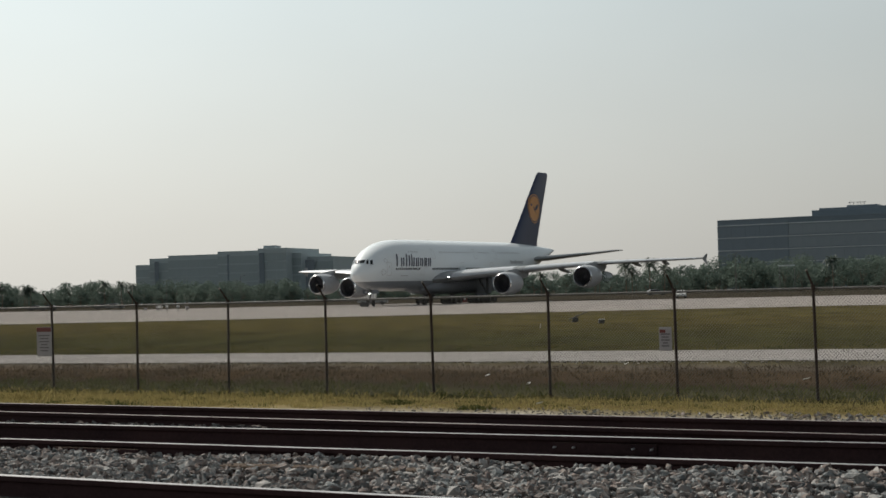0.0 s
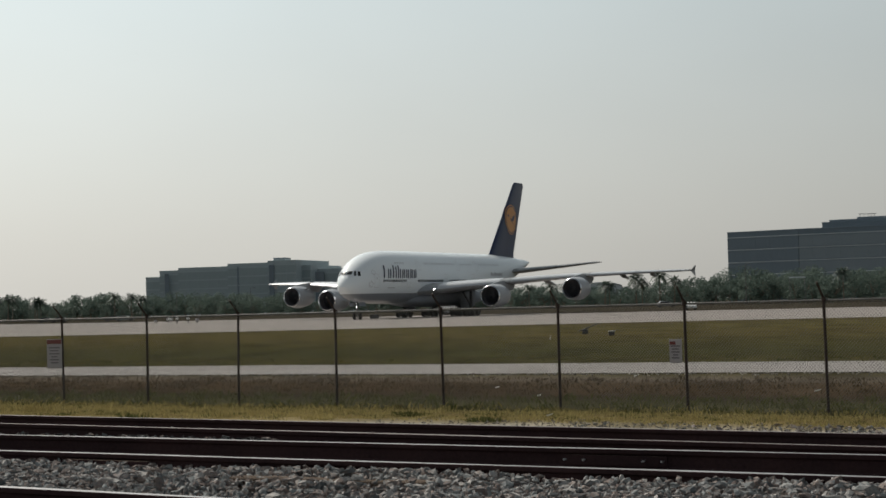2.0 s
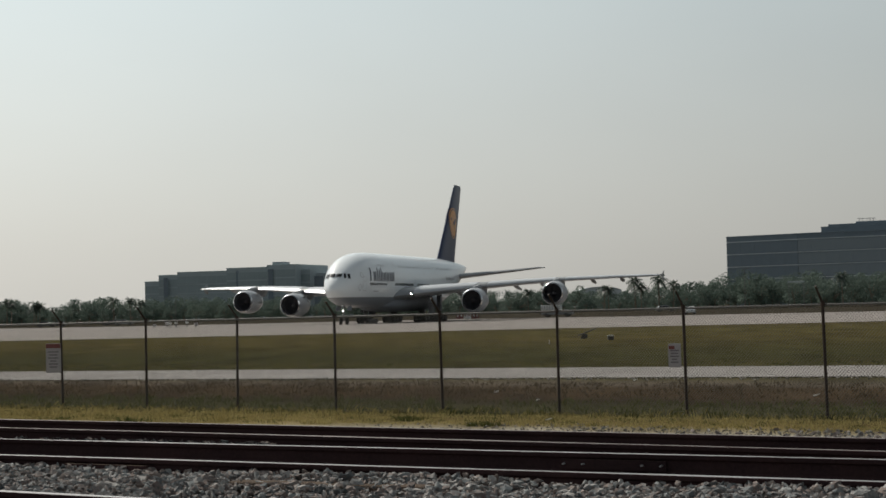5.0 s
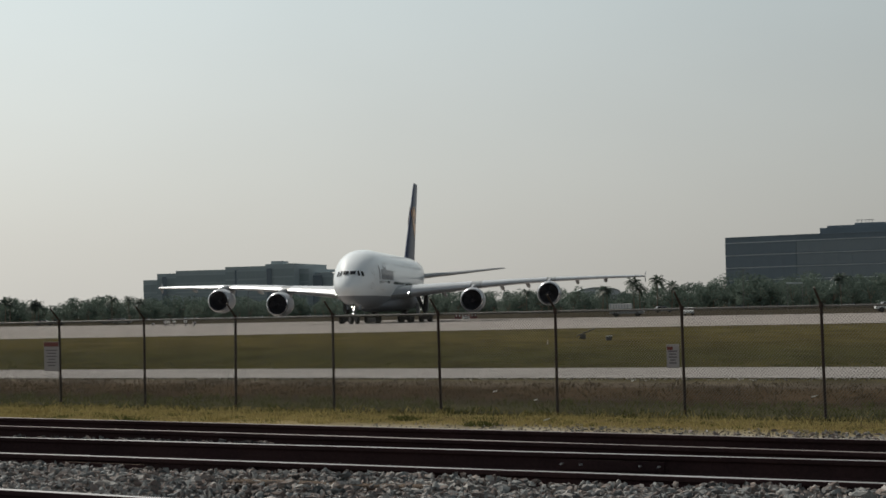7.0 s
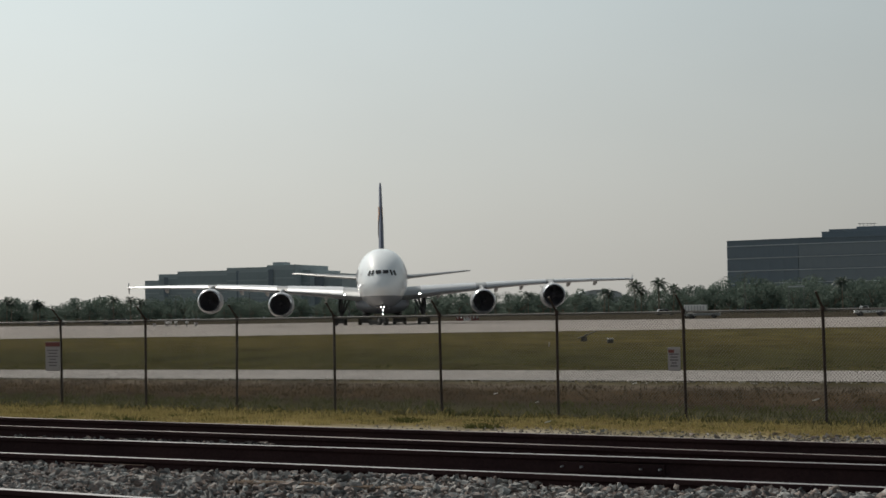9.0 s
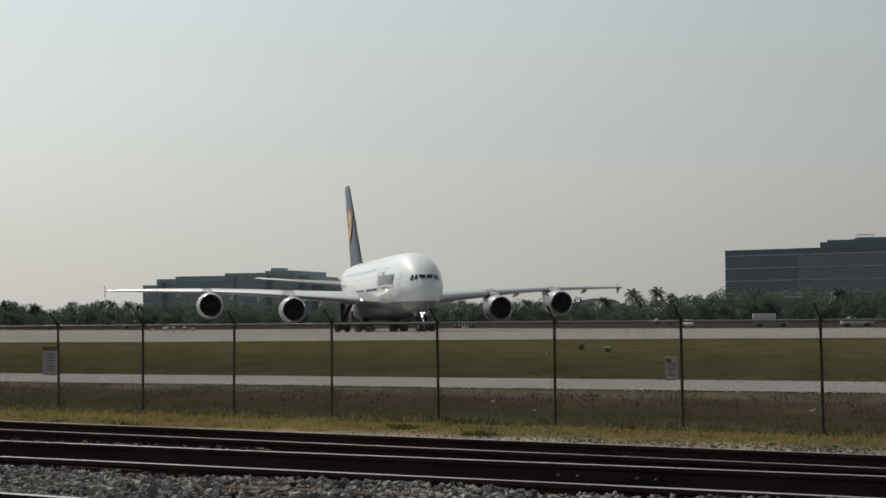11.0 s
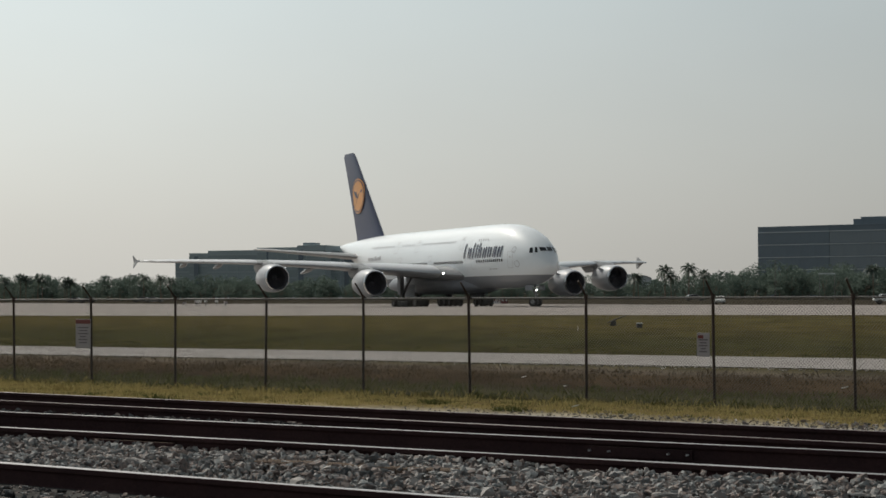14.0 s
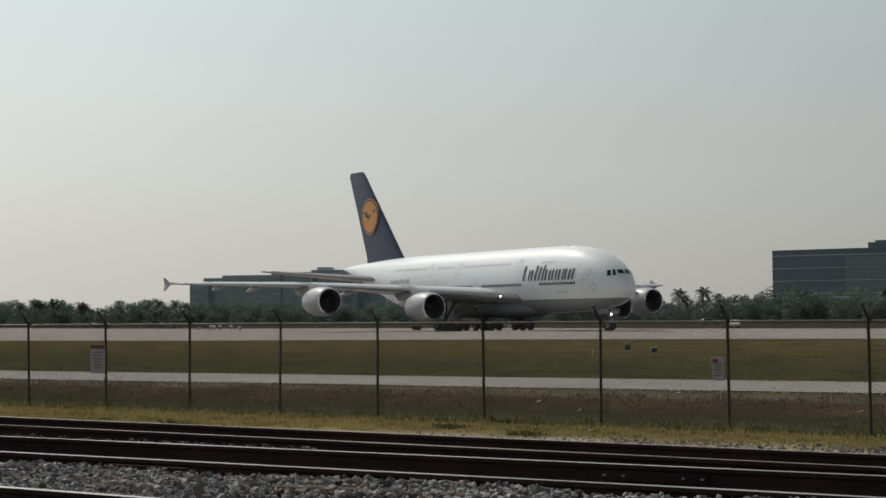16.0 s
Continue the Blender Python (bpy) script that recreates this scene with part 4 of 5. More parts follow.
# ---- office buildings ----
def office(name, label, blocks, storey, wall_mat, band_mat, glass_mat):
    """blocks: (front corner, facing end corner, depth, height, bands)"""
    b = tagged(new(name), label, "building", group="distant office buildings")
    for (x0, y0), (x1, y1), depth, z0, h, glassy in blocks:
        pane_mat = glassy if isinstance(glassy, str) else glass_mat
        p, q = Vector((x0, y0, 0)), Vector((x1, y1, 0))
        L = (q - p).length
        m = Matrix.Translation((x0, y0, z0)) @ Matrix.Rotation(math.atan2(y1 - y0, x1 - x0), 4, "Z")
        bm = bmesh.new()
        box(bm, 0, L, 0, depth, 0, h, m=m)
        wall = part("wall", bm, wall_mat, b)
        bm = bmesh.new()
        box(bm, -0.06, L + 0.06, -0.06, depth + 0.06, h + 0.004, h + 0.5, bevel=0.05, m=m)
        part("roof", bm, wall_mat if glassy else "wallb", b, "flat parapet roof")
        if glassy:
            z = h - storey * 0.35
            while z > 1:
                bm = bmesh.new()
                box(bm, -0.1, L + 0.1, -0.22, -0.01, z - 0.16, z + 0.10, m=m)
                part("facade_band", bm, band_mat, wall)
                n = max(2, int(L / 4.5))
                bm0 = bmesh.new()
                wz0, wz1 = max(0.3, z - storey + 0.35), z - 0.4
                if wz1 - wz0 > 1:
                    box(bm0, 0.02, L / n - 0.02, -0.12, -0.02, wz0, wz1)
                    first = part("window", bm0, pane_mat, wall, "dark tinted office window", at=m.copy())
                    for i in range(1, n):
                        o = first.copy()
                        scene.collection.objects.link(o)
                        o.matrix_basis = m @ Matrix.Translation((L * i / n, 0, 0))
                else:
                    bm0.free()
                z -= storey
    return b


G = 0.3
R = 640.0
dark_block = office("office_building", "dark glazed office block with pale storey bands and stepped roof", [
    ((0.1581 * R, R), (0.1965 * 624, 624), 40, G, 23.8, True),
    # second face gets paler panes, its haze painted into the glass
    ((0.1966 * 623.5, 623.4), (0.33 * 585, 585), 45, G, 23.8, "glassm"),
    ((0.2095 * 622, 622), (0.34 * 590, 590), 30, G + 24.4, 1.3, False),
    ((0.2135 * 624, 624), (0.34 * 592, 592), 26, G + 25.8, 0.7, False),
    ((0.2285 * 630, 630), (0.245 * 626, 626), 10, G + 26.6, 0.9, False)], 4.3, "wallb", "band", "glassb")
# pipe frames on the top of the stepped roof
for x in (0.2302, 0.2322, 0.2345, 0.2362, 0.238):
    bm = bmesh.new()
    c = Vector((x * 634, 634, G + 28.2))
    rod(bm, c, c + Vector((0, 0, 1.0)), 0.09, n=6)
    rod(bm, c + Vector((-0.55, 0, 0.95)), c + Vector((0.65, 0, 1.0)), 0.09, n=6)
    part("roof_frame", bm, "gear", dark_block)
L0 = 880.0
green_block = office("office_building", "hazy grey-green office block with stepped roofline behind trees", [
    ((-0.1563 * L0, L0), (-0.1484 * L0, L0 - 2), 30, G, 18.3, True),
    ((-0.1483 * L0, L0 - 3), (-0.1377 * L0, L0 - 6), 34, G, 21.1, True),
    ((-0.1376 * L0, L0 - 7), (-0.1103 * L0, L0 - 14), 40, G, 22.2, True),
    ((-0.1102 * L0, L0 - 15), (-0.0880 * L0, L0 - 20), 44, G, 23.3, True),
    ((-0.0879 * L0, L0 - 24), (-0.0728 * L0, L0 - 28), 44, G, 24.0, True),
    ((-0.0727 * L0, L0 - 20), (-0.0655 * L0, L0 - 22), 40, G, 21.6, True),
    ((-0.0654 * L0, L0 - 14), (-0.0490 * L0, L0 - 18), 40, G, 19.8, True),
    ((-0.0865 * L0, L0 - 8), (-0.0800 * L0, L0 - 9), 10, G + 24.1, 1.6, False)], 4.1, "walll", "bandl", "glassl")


# dark flat strips stand in for the shade of upright recesses
for x0, x1, y, h in ((-0.1462, -0.1440, 873.5, 20.4), (-0.1070, -0.1056, 863.5, 22.6), (-0.0898, -0.0872, 854.5, 22.8), (-0.0652, -0.0600, 863.0, 19.2)):
    bm = bmesh.new()
    box(bm, x0 * y, x1 * y, y, y + 0.6, G, h)
    part("glass_strip", bm, "glassb", green_block, "dark upright strip painting a shaded recess")

# ---- trees ----
def leaves_at(rng, centres, sizes, count, leaf, squash=0.8):
    """Small four-cornered leaf clumps scattered in blobs; returns vertices and faces."""
    w = sizes / sizes.sum()
    idx = rng.choice(len(centres), count, p=w)
    d = rng.normal(size=(count, 3))
    d /= np.linalg.norm(d, axis=1)[:, None]
    rad = sizes[idx] * rng.uniform(0.55, 1.05, count)
    c = centres[idx] + d * rad[:, None] * [1, 1, squash]
    a = rng.normal(size=(count, 3))
    a /= np.linalg.norm(a, axis=1)[:, None]
    b = np.cross(a, d)
    b /= np.linalg.norm(b, axis=1)[:, None] + 1e-9
    s = leaf * rng.uniform(0.6, 1.5, count)[:, None]
    v = np.stack([c - a * s, c - b * s * 0.6, c + a * s, c + b * s * 0.6], 1).reshape(-1, 3)
    return v, np.arange(count * 4).reshape(-1, 4)


def tree_kind(seed, height, spread):
    rng = np.random.default_rng(seed)
    t = tagged(new("tree"), "broad leafy green tree on the airfield edge", "tree", group="tree belt")
    bm = bmesh.new()
    fork = height * 0.32
    rod(bm, (0, 0, -0.2), (0.1, 0, fork), 0.22, 0.14, n=8)
    cs = []
    for i in range(9):
        a = i * 2.4 + rng.uniform(0, 0.7)
        r = spread * rng.uniform(0.25, 0.75)
        z = height * rng.uniform(0.42, 0.86)
        c = np.array([r * math.cos(a), r * math.sin(a), z])
        cs.append(c)
        rod(bm, (0.1, 0, fork * 0.9), c, 0.1, 0.03, n=6)
    for i in range(7):
        a = i * 0.9 + rng.uniform(0, 0.7)
        cs.append(np.array([spread * 0.8 * math.cos(a), spread * 0.8 * math.sin(a), height * rng.uniform(0.15, 0.5)]))
    part("trunk", bm, "bark", t)
    cs = np.array(cs)
    sz = rng.uniform(0.9, 1.7, len(cs)) * spread / 3.4
    v, f = leaves_at(rng, cs, sz, 1500, 0.2)
    raw("crown", v, f.tolist(), "leaf", t, "uneven crown of green leaves")
    return t


def palm_kind(seed, height):
    rng = np.random.default_rng(seed)
    t = tagged(new("palm_tree"), "tall palm with drooping feathery fronds", "palm tree", group="palms in the tree belt")
    bm = bmesh.new()
    lean = rng.uniform(-0.4, 0.4)
    rod(bm, (0, 0, -0.2), (lean * 0.5, 0, height * 0.5), 0.2, 0.16, n=8)
    rod(bm, (lean * 0.5, 0, height * 0.5), (lean, 0, height), 0.16, 0.13, n=8)
    part("trunk", bm, "bark", t)
    verts, faces = [], []
    for i in range(34):
        a = i * 2.4 + rng.uniform(-0.2, 0.2)
        el = rng.uniform(-0.4, 1.25)
        ln = rng.uniform(2.4, 3.3)
        prev = None
        for k in range(9):
            u = k / 8
            r = ln * u * math.cos(el) + 0.05
            z = height + ln * u * math.sin(el) - 1.5 * u * u * (1.2 - 0.3 * el)
            c = Vector((lean + r * math.cos(a), r * math.sin(a), z))
            if prev is not None and k > 1:
                side = Vector((-math.sin(a), math.cos(a), 0))
                for sgn in (1, -1):
                    j = len(verts)
                    tip = c + side * sgn * 1.0 * (1 - u * 0.6) - Vector((0, 0, 0.34))
                    verts += [prev, c, tip]
                    faces.append((j, j + 1, j + 2))
            prev = c
    raw("crown", verts, faces, "palm", t, "star of drooping fronds")
    return t


def belt(x):
    """Distance of the tree belt for a sideways direction x (tangent)."""
    return 560 - 620 * x * (1 if x > 0 else 0.35)


def plant_trees():
    rnd = random.Random(21)
    kinds = [tree_kind(31, 8.2, 3.6), tree_kind(32, 7.0, 3.2), tree_kind(33, 9.2, 4.2), tree_kind(34, 6.0, 3.4), tree_kind(35, 7.6, 4.6)]
    palms = [palm_kind(41, 7.6), palm_kind(42, 8.6)]
    first = {id(k): True for k in kinds + palms}

    def put(k, x, y, s, spin_deg):
        m = Matrix.Translation((x, y, G)) @ Matrix.Rotation(radians(spin_deg), 4, "Z")
        if first.pop(id(k), None):
            k.matrix_basis = m
            k.scale = (s, s, s)
            return
        o = copy_thing(k, m)
        o.scale = (s, s, s)

    tall = {id(k): max((v.co.z for c in k.children if c.name.startswith("crown") for v in c.data.vertices), default=8.0) for k in kinds}
    x = -0.30
    while x < 0.31:
        for row in range(4):
            q = x + rnd.uniform(-0.004, 0.004)
            d = belt(q) + row * 12 + rnd.uniform(-5, 5)
            k = rnd.choice(kinds)
            want = ramp_of(SKYLINE, q) * (rnd.uniform(0.5, 0.75) if row == 0 else rnd.uniform(0.78, 1.0))
            put(k, q * d, d, want / tall[id(k)], rnd.uniform(0, 360))
        x += 0.0085
    for x, s in ((-0.2493, 0.90), (-0.2405, 0.92), (-0.2375, 0.86), (-0.2310, 0.90), (-0.2285, 0.84), (-0.2152, 0.90), (-0.2132, 0.84), (-0.2165, 0.78), (-0.1735, 0.86), (-0.1645, 0.84),  (0.091, 0.80), (0.0935, 0.7), (0.108, 0.92), (0.1112, 0.84), (0.1205, 0.95), (0.05, 0.7), (0.062, 0.7), (0.1285, 0.78), (-0.1587, 0.85), (0.22, 0.8)):
        d = belt(x) - 8
        put(rnd.choice(palms), x * d, d, s, rnd.uniform(0, 360))


# height of the belt's crowns by sideways direction
SKYLINE = [(-0.32, 9.0), (-0.2334, 9.9), (-0.2273, 10.1), (-0.2197, 8.2), (-0.2106, 6.6), (-0.2029, 8.0), (-0.1923, 8.3), (-0.1877, 11.2), (-0.1785, 9.8), (-0.174, 10.2), (-0.1648, 8.6), (-0.1587, 9.5), (-0.1, 8.4), (0.0, 8.3), (0.0733, 7.9), (0.1019, 6.6), (0.1144, 6.5), (0.1266, 8.2), (0.1443, 8.1), (0.1486, 9.3), (0.1553, 10.9), (0.1635, 10.6), (0.1705, 9.8), (0.1867, 9.2), (0.2019, 9.8), (0.2114, 8.3), (0.2279, 8.8), (0.32, 9.0)]
plant_trees()


# ---- a pale hall far behind the trees ----
hall = tagged(new("warehouse"), "pale grey hall with low curved roof far off", "building", group="distant office buildings")
hall.matrix_basis = Matrix.Translation((98, 1100, -1.9))
bm = bmesh.new()
skin(bm, [[Vector((x, y, z)) for x, z in [(-13, 0), (13, 0), (13, 11.5)] + [(12.5 * math.cos(a), 11.5 + 3.2 * math.sin(a)) for a in (0.2 + 2.74 * i / 8 for i in range(9))] + [(-13, 11.5)]] for y in (0, 40)])
part("wall", bm, "pale", hall)
bm = bmesh.new()
skin(bm, [[Vector((x, y, z)) for x, z in [(13.2 * math.cos(a), 11.7 + 3.3 * math.sin(a)) for a in (0.15 + 2.84 * i / 10 for i in range(11))] + [(13.0 * math.cos(a), 11.62 + 3.2 * math.sin(a)) for a in (2.99 - 2.84 * i / 10 for i in range(11))]] for y in (-0.6, 40.6)])
part("roof", bm, "pale", hall)


# ---- lamp posts in the belt ----
for x, h in ((-0.1401, 8.0), (-0.1000, 8.5), (0.1672, 9.5)):
    d = belt(x) - 22
    lp = tagged(new("street_lamp"), "thin grey street lamp before the trees", "street lamp", group="street lamps")
    lp.matrix_basis = Matrix.Translation((x * d, d, G))
    bm = bmesh.new()
    rod(bm, (0, 0, 0), (0, 0, h), 0.11, 0.07, n=8)
    rod(bm, (0, 0, h), (0.9, 0, h + 0.2), 0.05, n=6)
    part("pole", bm, "tube", lp)
    bm = bmesh.new()
    box(bm, 0.7, 1.4, -0.14, 0.14, h + 0.1, h + 0.24, bevel=0.04)
    part("lamp_head", bm, "tube", lp)


# ---- vehicles ----
def vehicle(name, label, category, L, W, H, kind, paint="white"):
    v = tagged(new(name), label, category, group="airfield vehicles")
    bm = bmesh.new()
    if kind == "truck":
        prof = [(-L / 2, 0.45), (-L / 2, 0.85), (L * 0.2, 0.85), (L * 0.24, 1.25), (L * 0.36, 1.25), (L * 0.42, 0.95), (L / 2, 0.85), (L / 2, 0.4)]
        glass = [(L * 0.25, 0.95), (L * 0.255, 1.18), (L * 0.35, 1.18), (L * 0.395, 0.95)]
    elif kind == "car":
        prof = [(-L / 2, 0.35), (-L / 2, 0.8), (-L * 0.44, 0.92), (-L * 0.32, H * 0.96), (-L * 0.05, H), (L * 0.1, H * 0.97), (L * 0.24, 0.95), (L * 0.46, 0.8), (L / 2, 0.62), (L / 2, 0.35)]
        glass = [(-L * 0.39, 0.97), (-L * 0.30, H * 0.93), (L * 0.08, H * 0.93), (L * 0.2, 0.97)]
    else:
        prof = [(-L / 2, 0.5), (-L / 2, 1.0), (L * 0.06, 1.0), (L * 0.08, H * 0.9), (L * 0.26, H * 0.9), (L * 0.33, 1.05), (L * 0.48, 0.98), (L / 2, 0.8), (L / 2, 0.45)]
        glass = [(L * 0.1, 1.08), (L * 0.11, H * 0.86), (L * 0.25, H * 0.86), (L * 0.31, 1.08)]
    skin(bm, [[Vector((x, y * (0.86 if z > 1.1 else 1.0), z)) for x, z in prof] for y in (-W / 2, W / 2)])
    bmesh.ops.bevel(bm, geom=bm.edges[:], offset=0.05, segments=2, affect="EDGES")
    part("body", bm, "silver" if kind == "truck" else paint, v, smooth=True)
    for side in (1, -1):
        bm = bmesh.new()
        f = [bm.verts.new((x, side * (W / 2 * (0.9 if z > 1.1 else 1.0) + 0.015), z)) for x, z in glass]
        bm.faces.new(f)
        part("side_window", bm, "pane", v)
    bm = bmesh.new()
    if kind == "truck":
        H = 1.3
    xs = (L * 0.238, L * 0.148) if kind == "car" else (L * 0.335, L * 0.285) if kind == "pickup" else (L * 0.41, L * 0.37)
    f = [bm.verts.new(p) for p in ((xs[0], -W * 0.4, 1.0), (xs[0], W * 0.4, 1.0), (xs[1], W * 0.36, H * 0.9), (xs[1], -W * 0.36, H * 0.9))]
    bm.faces.new(f)
    part("windscreen", bm, "pane", v)
    if kind == "truck":
        H = 1.95
        bm = bmesh.new()
        box(bm, -L / 2, L * 0.12, -W / 2 - 0.05, W / 2 + 0.05, 1.22, H + 0.2, bevel=0.06)
        canopy = part("cargo_box", bm, paint, v, "white ribbed box raised over the bed")
        for i in range(7):
            bm = bmesh.new()
            x = -L * 0.47 + i * L * 0.083
            box(bm, x, x + 0.14, -W / 2 - 0.09, -W / 2 - 0.055, 1.28, H + 0.12)
            part("rib", bm, "line", canopy)
        for x in (-L * 0.46, -L * 0.2, L * 0.08):
            bm = bmesh.new()
            box(bm, x - 0.05, x + 0.05, -W / 2 + 0.02, W / 2 - 0.02, 0.85, 1.22)
            part("bearer", bm, "trim", v)
    for x in (-L * 0.32, L * 0.32):
        for side in (1, -1):
            w = part("wheel", wheel_mesh(0.36, 0.24), ["tyre", "rim"], v, smooth=True, at=pose(x, side * (W / 2 - 0.1), 0.36))
            if kind in ("truck", "pickup"):
                (ROLL if kind == "truck" else SLOW).append((w, (x, side * (W / 2 - 0.1), 0.36), 0.36))
    return v


ROLL, SLOW = [], []
truck = vehicle("box_truck", "low silver flatbed truck with raised white box driving by", "truck", 5.6, 2.0, 1.95, "truck")


def lane_x(px):
    return (px - 784) / 3280 + 0.0047


for px, d, label, kind, spin_deg, L in ((1219, 296, "white car parked facing the taxiway", "car", -95, 4.2), (1175, 420, "grey car parked by the far grass", "car", 5, 4.4), (80, 474, "dark car parked on the far side of the apron", "car", 4, 4.7), (100, 478, "dark car parked on the far side of the apron", "car", 182, 4.4), (218, 466, "pale grey car parked on the far side of the apron", "car", 3, 4.5), (196, 468, "dark car parked on the far side of the apron", "car", 178, 4.4)):
    c = vehicle("car", label, "car", L, 1.65 if d > 300 else 1.5, 1.45 if d > 300 else 1.3, kind, "darkcar" if label.startswith("dark") else "silver" if d > 300 else "white")
    c.matrix_basis = pose(lane_x(px) * d, d, apron_z(d) if d < 300 else 0.305, 0, 0, spin_deg)
pickup = vehicle("pickup", "white pickup rolling to a stop at the apron edge", "pickup", 4.6, 1.75, 1.65, "pickup")

# ---- low airfield lights and a bent marker in the grass ----
for i, (x, y, w, h) in enumerate(((-48.2, 318, 0.5, 0.7), (-46.6, 321, 0.35, 0.95), (-45.4, 316, 0.75, 1.15), (-44.1, 315, 0.3, 1.35), (-42.5, 317, 0.32, 1.25), (-41.6, 322, 0.7, 0.75), (-40.7, 315, 0.5, 0.8))):
    a = tagged(new("airfield_light"), "small pale airfield light box on legs", "airfield light", group="row of airfield lights")
    a.matrix_basis = pose(x, y, apron_z(y), 0, 0, 20 * i)
    bm = bmesh.new()
    box(bm, -w / 2, w / 2, -0.25, 0.25, h * 0.5, h, bevel=0.05)
    part("housing", bm, "white" if i in (2, 3, 4) else "sign", a)
    for dx in (-w * 0.36, w * 0.36):
        bm = bmesh.new()
        rod(bm, (dx, 0, 0), (dx, 0, h * 0.52), 0.05, n=8)
        part("leg", bm, "gear", a)
# striped barriers beyond the apron
for i in range(3):
    a = tagged(new("barrier"), "low red and white barrier block beyond the apron", "barrier", group="row of barriers")
    a.matrix_basis = pose(4.6 + 1.5 * i, 358 - 1.2 * i, 0.30, 0, 0, 6 * i)
    bm = bmesh.new()
    skin(bm, [[Vector((x, y, z)) for y, z in ((-0.25, 0), (0.25, 0), (0.22, 0.2), (0.09, 0.4), (0.08, 0.85), (-0.08, 0.85), (-0.09, 0.4), (-0.22, 0.2))] for x in (-0.65, 0.65)])
    part("block", bm, "white" if i == 1 else "red", a)
    for dx in (-0.35, 0.35):
        bm = bmesh.new()
        box(bm, dx - 0.12, dx + 0.12, -0.10, -0.085, 0.45, 0.8)
        part("stripe", bm, "red" if i == 1 else "white", a)
# dark sign box standing on the pavement
sb = tagged(new("taxiway_sign"), "low dark sign box on short legs on the apron", "airfield sign")
sb.matrix_basis = pose(-8.0, 238, apron_z(238), 0, 0, -30)
bm = bmesh.new()
box(bm, -0.62, 0.62, -0.12, 0.12, 0.18, 0.72, bevel=0.03)
part("panel_box", bm, "trim", sb)
for dx in (-0.45, 0.45):
    bm = bmesh.new()
    rod(bm, (dx, 0, 0), (dx, 0, 0.2), 0.05, n=8)
    part("leg", bm, "gear", sb)
# gantry before the office block
ga = tagged(new("gantry"), "pale flat road gantry on two posts before the trees", "gantry")
ga.matrix_basis = pose(0.195 * 428, 428, G, 0, 0, -12)
bm = bmesh.new()
box(bm, -1.9, 1.9, -0.15, 0.15, 5.9, 6.25, bevel=0.03)
part("beam", bm, "pale", ga)
for dx in (-1.7, 1.7):
    bm = bmesh.new()
    rod(bm, (dx, 0, 0), (dx, 0, 5.95), 0.07, n=8)
    part("post", bm, "gear", ga)
mk = tagged(new("bent_marker"), "dark bent airfield marker leaning in the grass", "marker")
mk.matrix_basis = pose(9.0, 113.0, 0.25)
bm = bmesh.new()
rod(bm, (0, 0, 0), (0.0, 0, 0.35), 0.07, n=8)
rod(bm, (-0.35, 0, 0.2), (0.75, 0, 0.62), 0.035, n=6)
rod(bm, (-0.2, 0, 0), (0.1, 0, 0.45), 0.03, n=6)
part("frame", bm, "trim", mk)
bm = bmesh.new()
box(bm, -0.15, 0.2, -0.1, 0.1, 0.02, 0.3, bevel=0.03)
part("base_box", bm, "trim", mk)
sk = tagged(new("marker_stake"), "short white marker stake in the grass", "stake")
sk.matrix_basis = pose(6.39, 105.1, 0.15, 4, 3, 10)
bm = bmesh.new()
box(bm, -0.025, 0.025, -0.025, 0.025, -0.05, 0.24, bevel=0.006)
part("stake", bm, "sign", sk)
bx = tagged(new("utility_box"), "small dark utility box with pale lid in the grass", "utility box")
bx.matrix_basis = pose(10.2, 108.6, 0.22)
bm = bmesh.new()
box(bm, -0.17, 0.17, -0.16, 0.16, 0, 0.22, bevel=0.03)
part("body", bm, "trim", bx)
bm = bmesh.new()
box(bm, -0.18, 0.18, -0.17, 0.17, 0.224, 0.28, bevel=0.02)
part("lid", bm, "white", bx)


import itertools

# ---- loose ballast, grass and small debris ----

def stone_shapes():
    """A twenty-sided lump, the start of every broken stone."""
    g = (1 + 5 ** 0.5) / 2
    v = np.array([p for a in (-1, 1) for b in (-g, g) for p in ((0, a, b), (a, b, 0), (b, 0, a))]) * 0.46
    near = [[np.linalg.norm(p - q) < 1.0 and i != j for j, q in enumerate(v)] for i, p in enumerate(v)]
    f = []
    for i, j, k in itertools.combinations(range(12), 3):
        if near[i][j] and near[j][k] and near[i][k]:
            out = np.dot(np.cross(v[j] - v[i], v[k] - v[i]), v[i]) > 0
            f.append((i, j, k) if out else (i, k, j))
    return v, np.array(f)


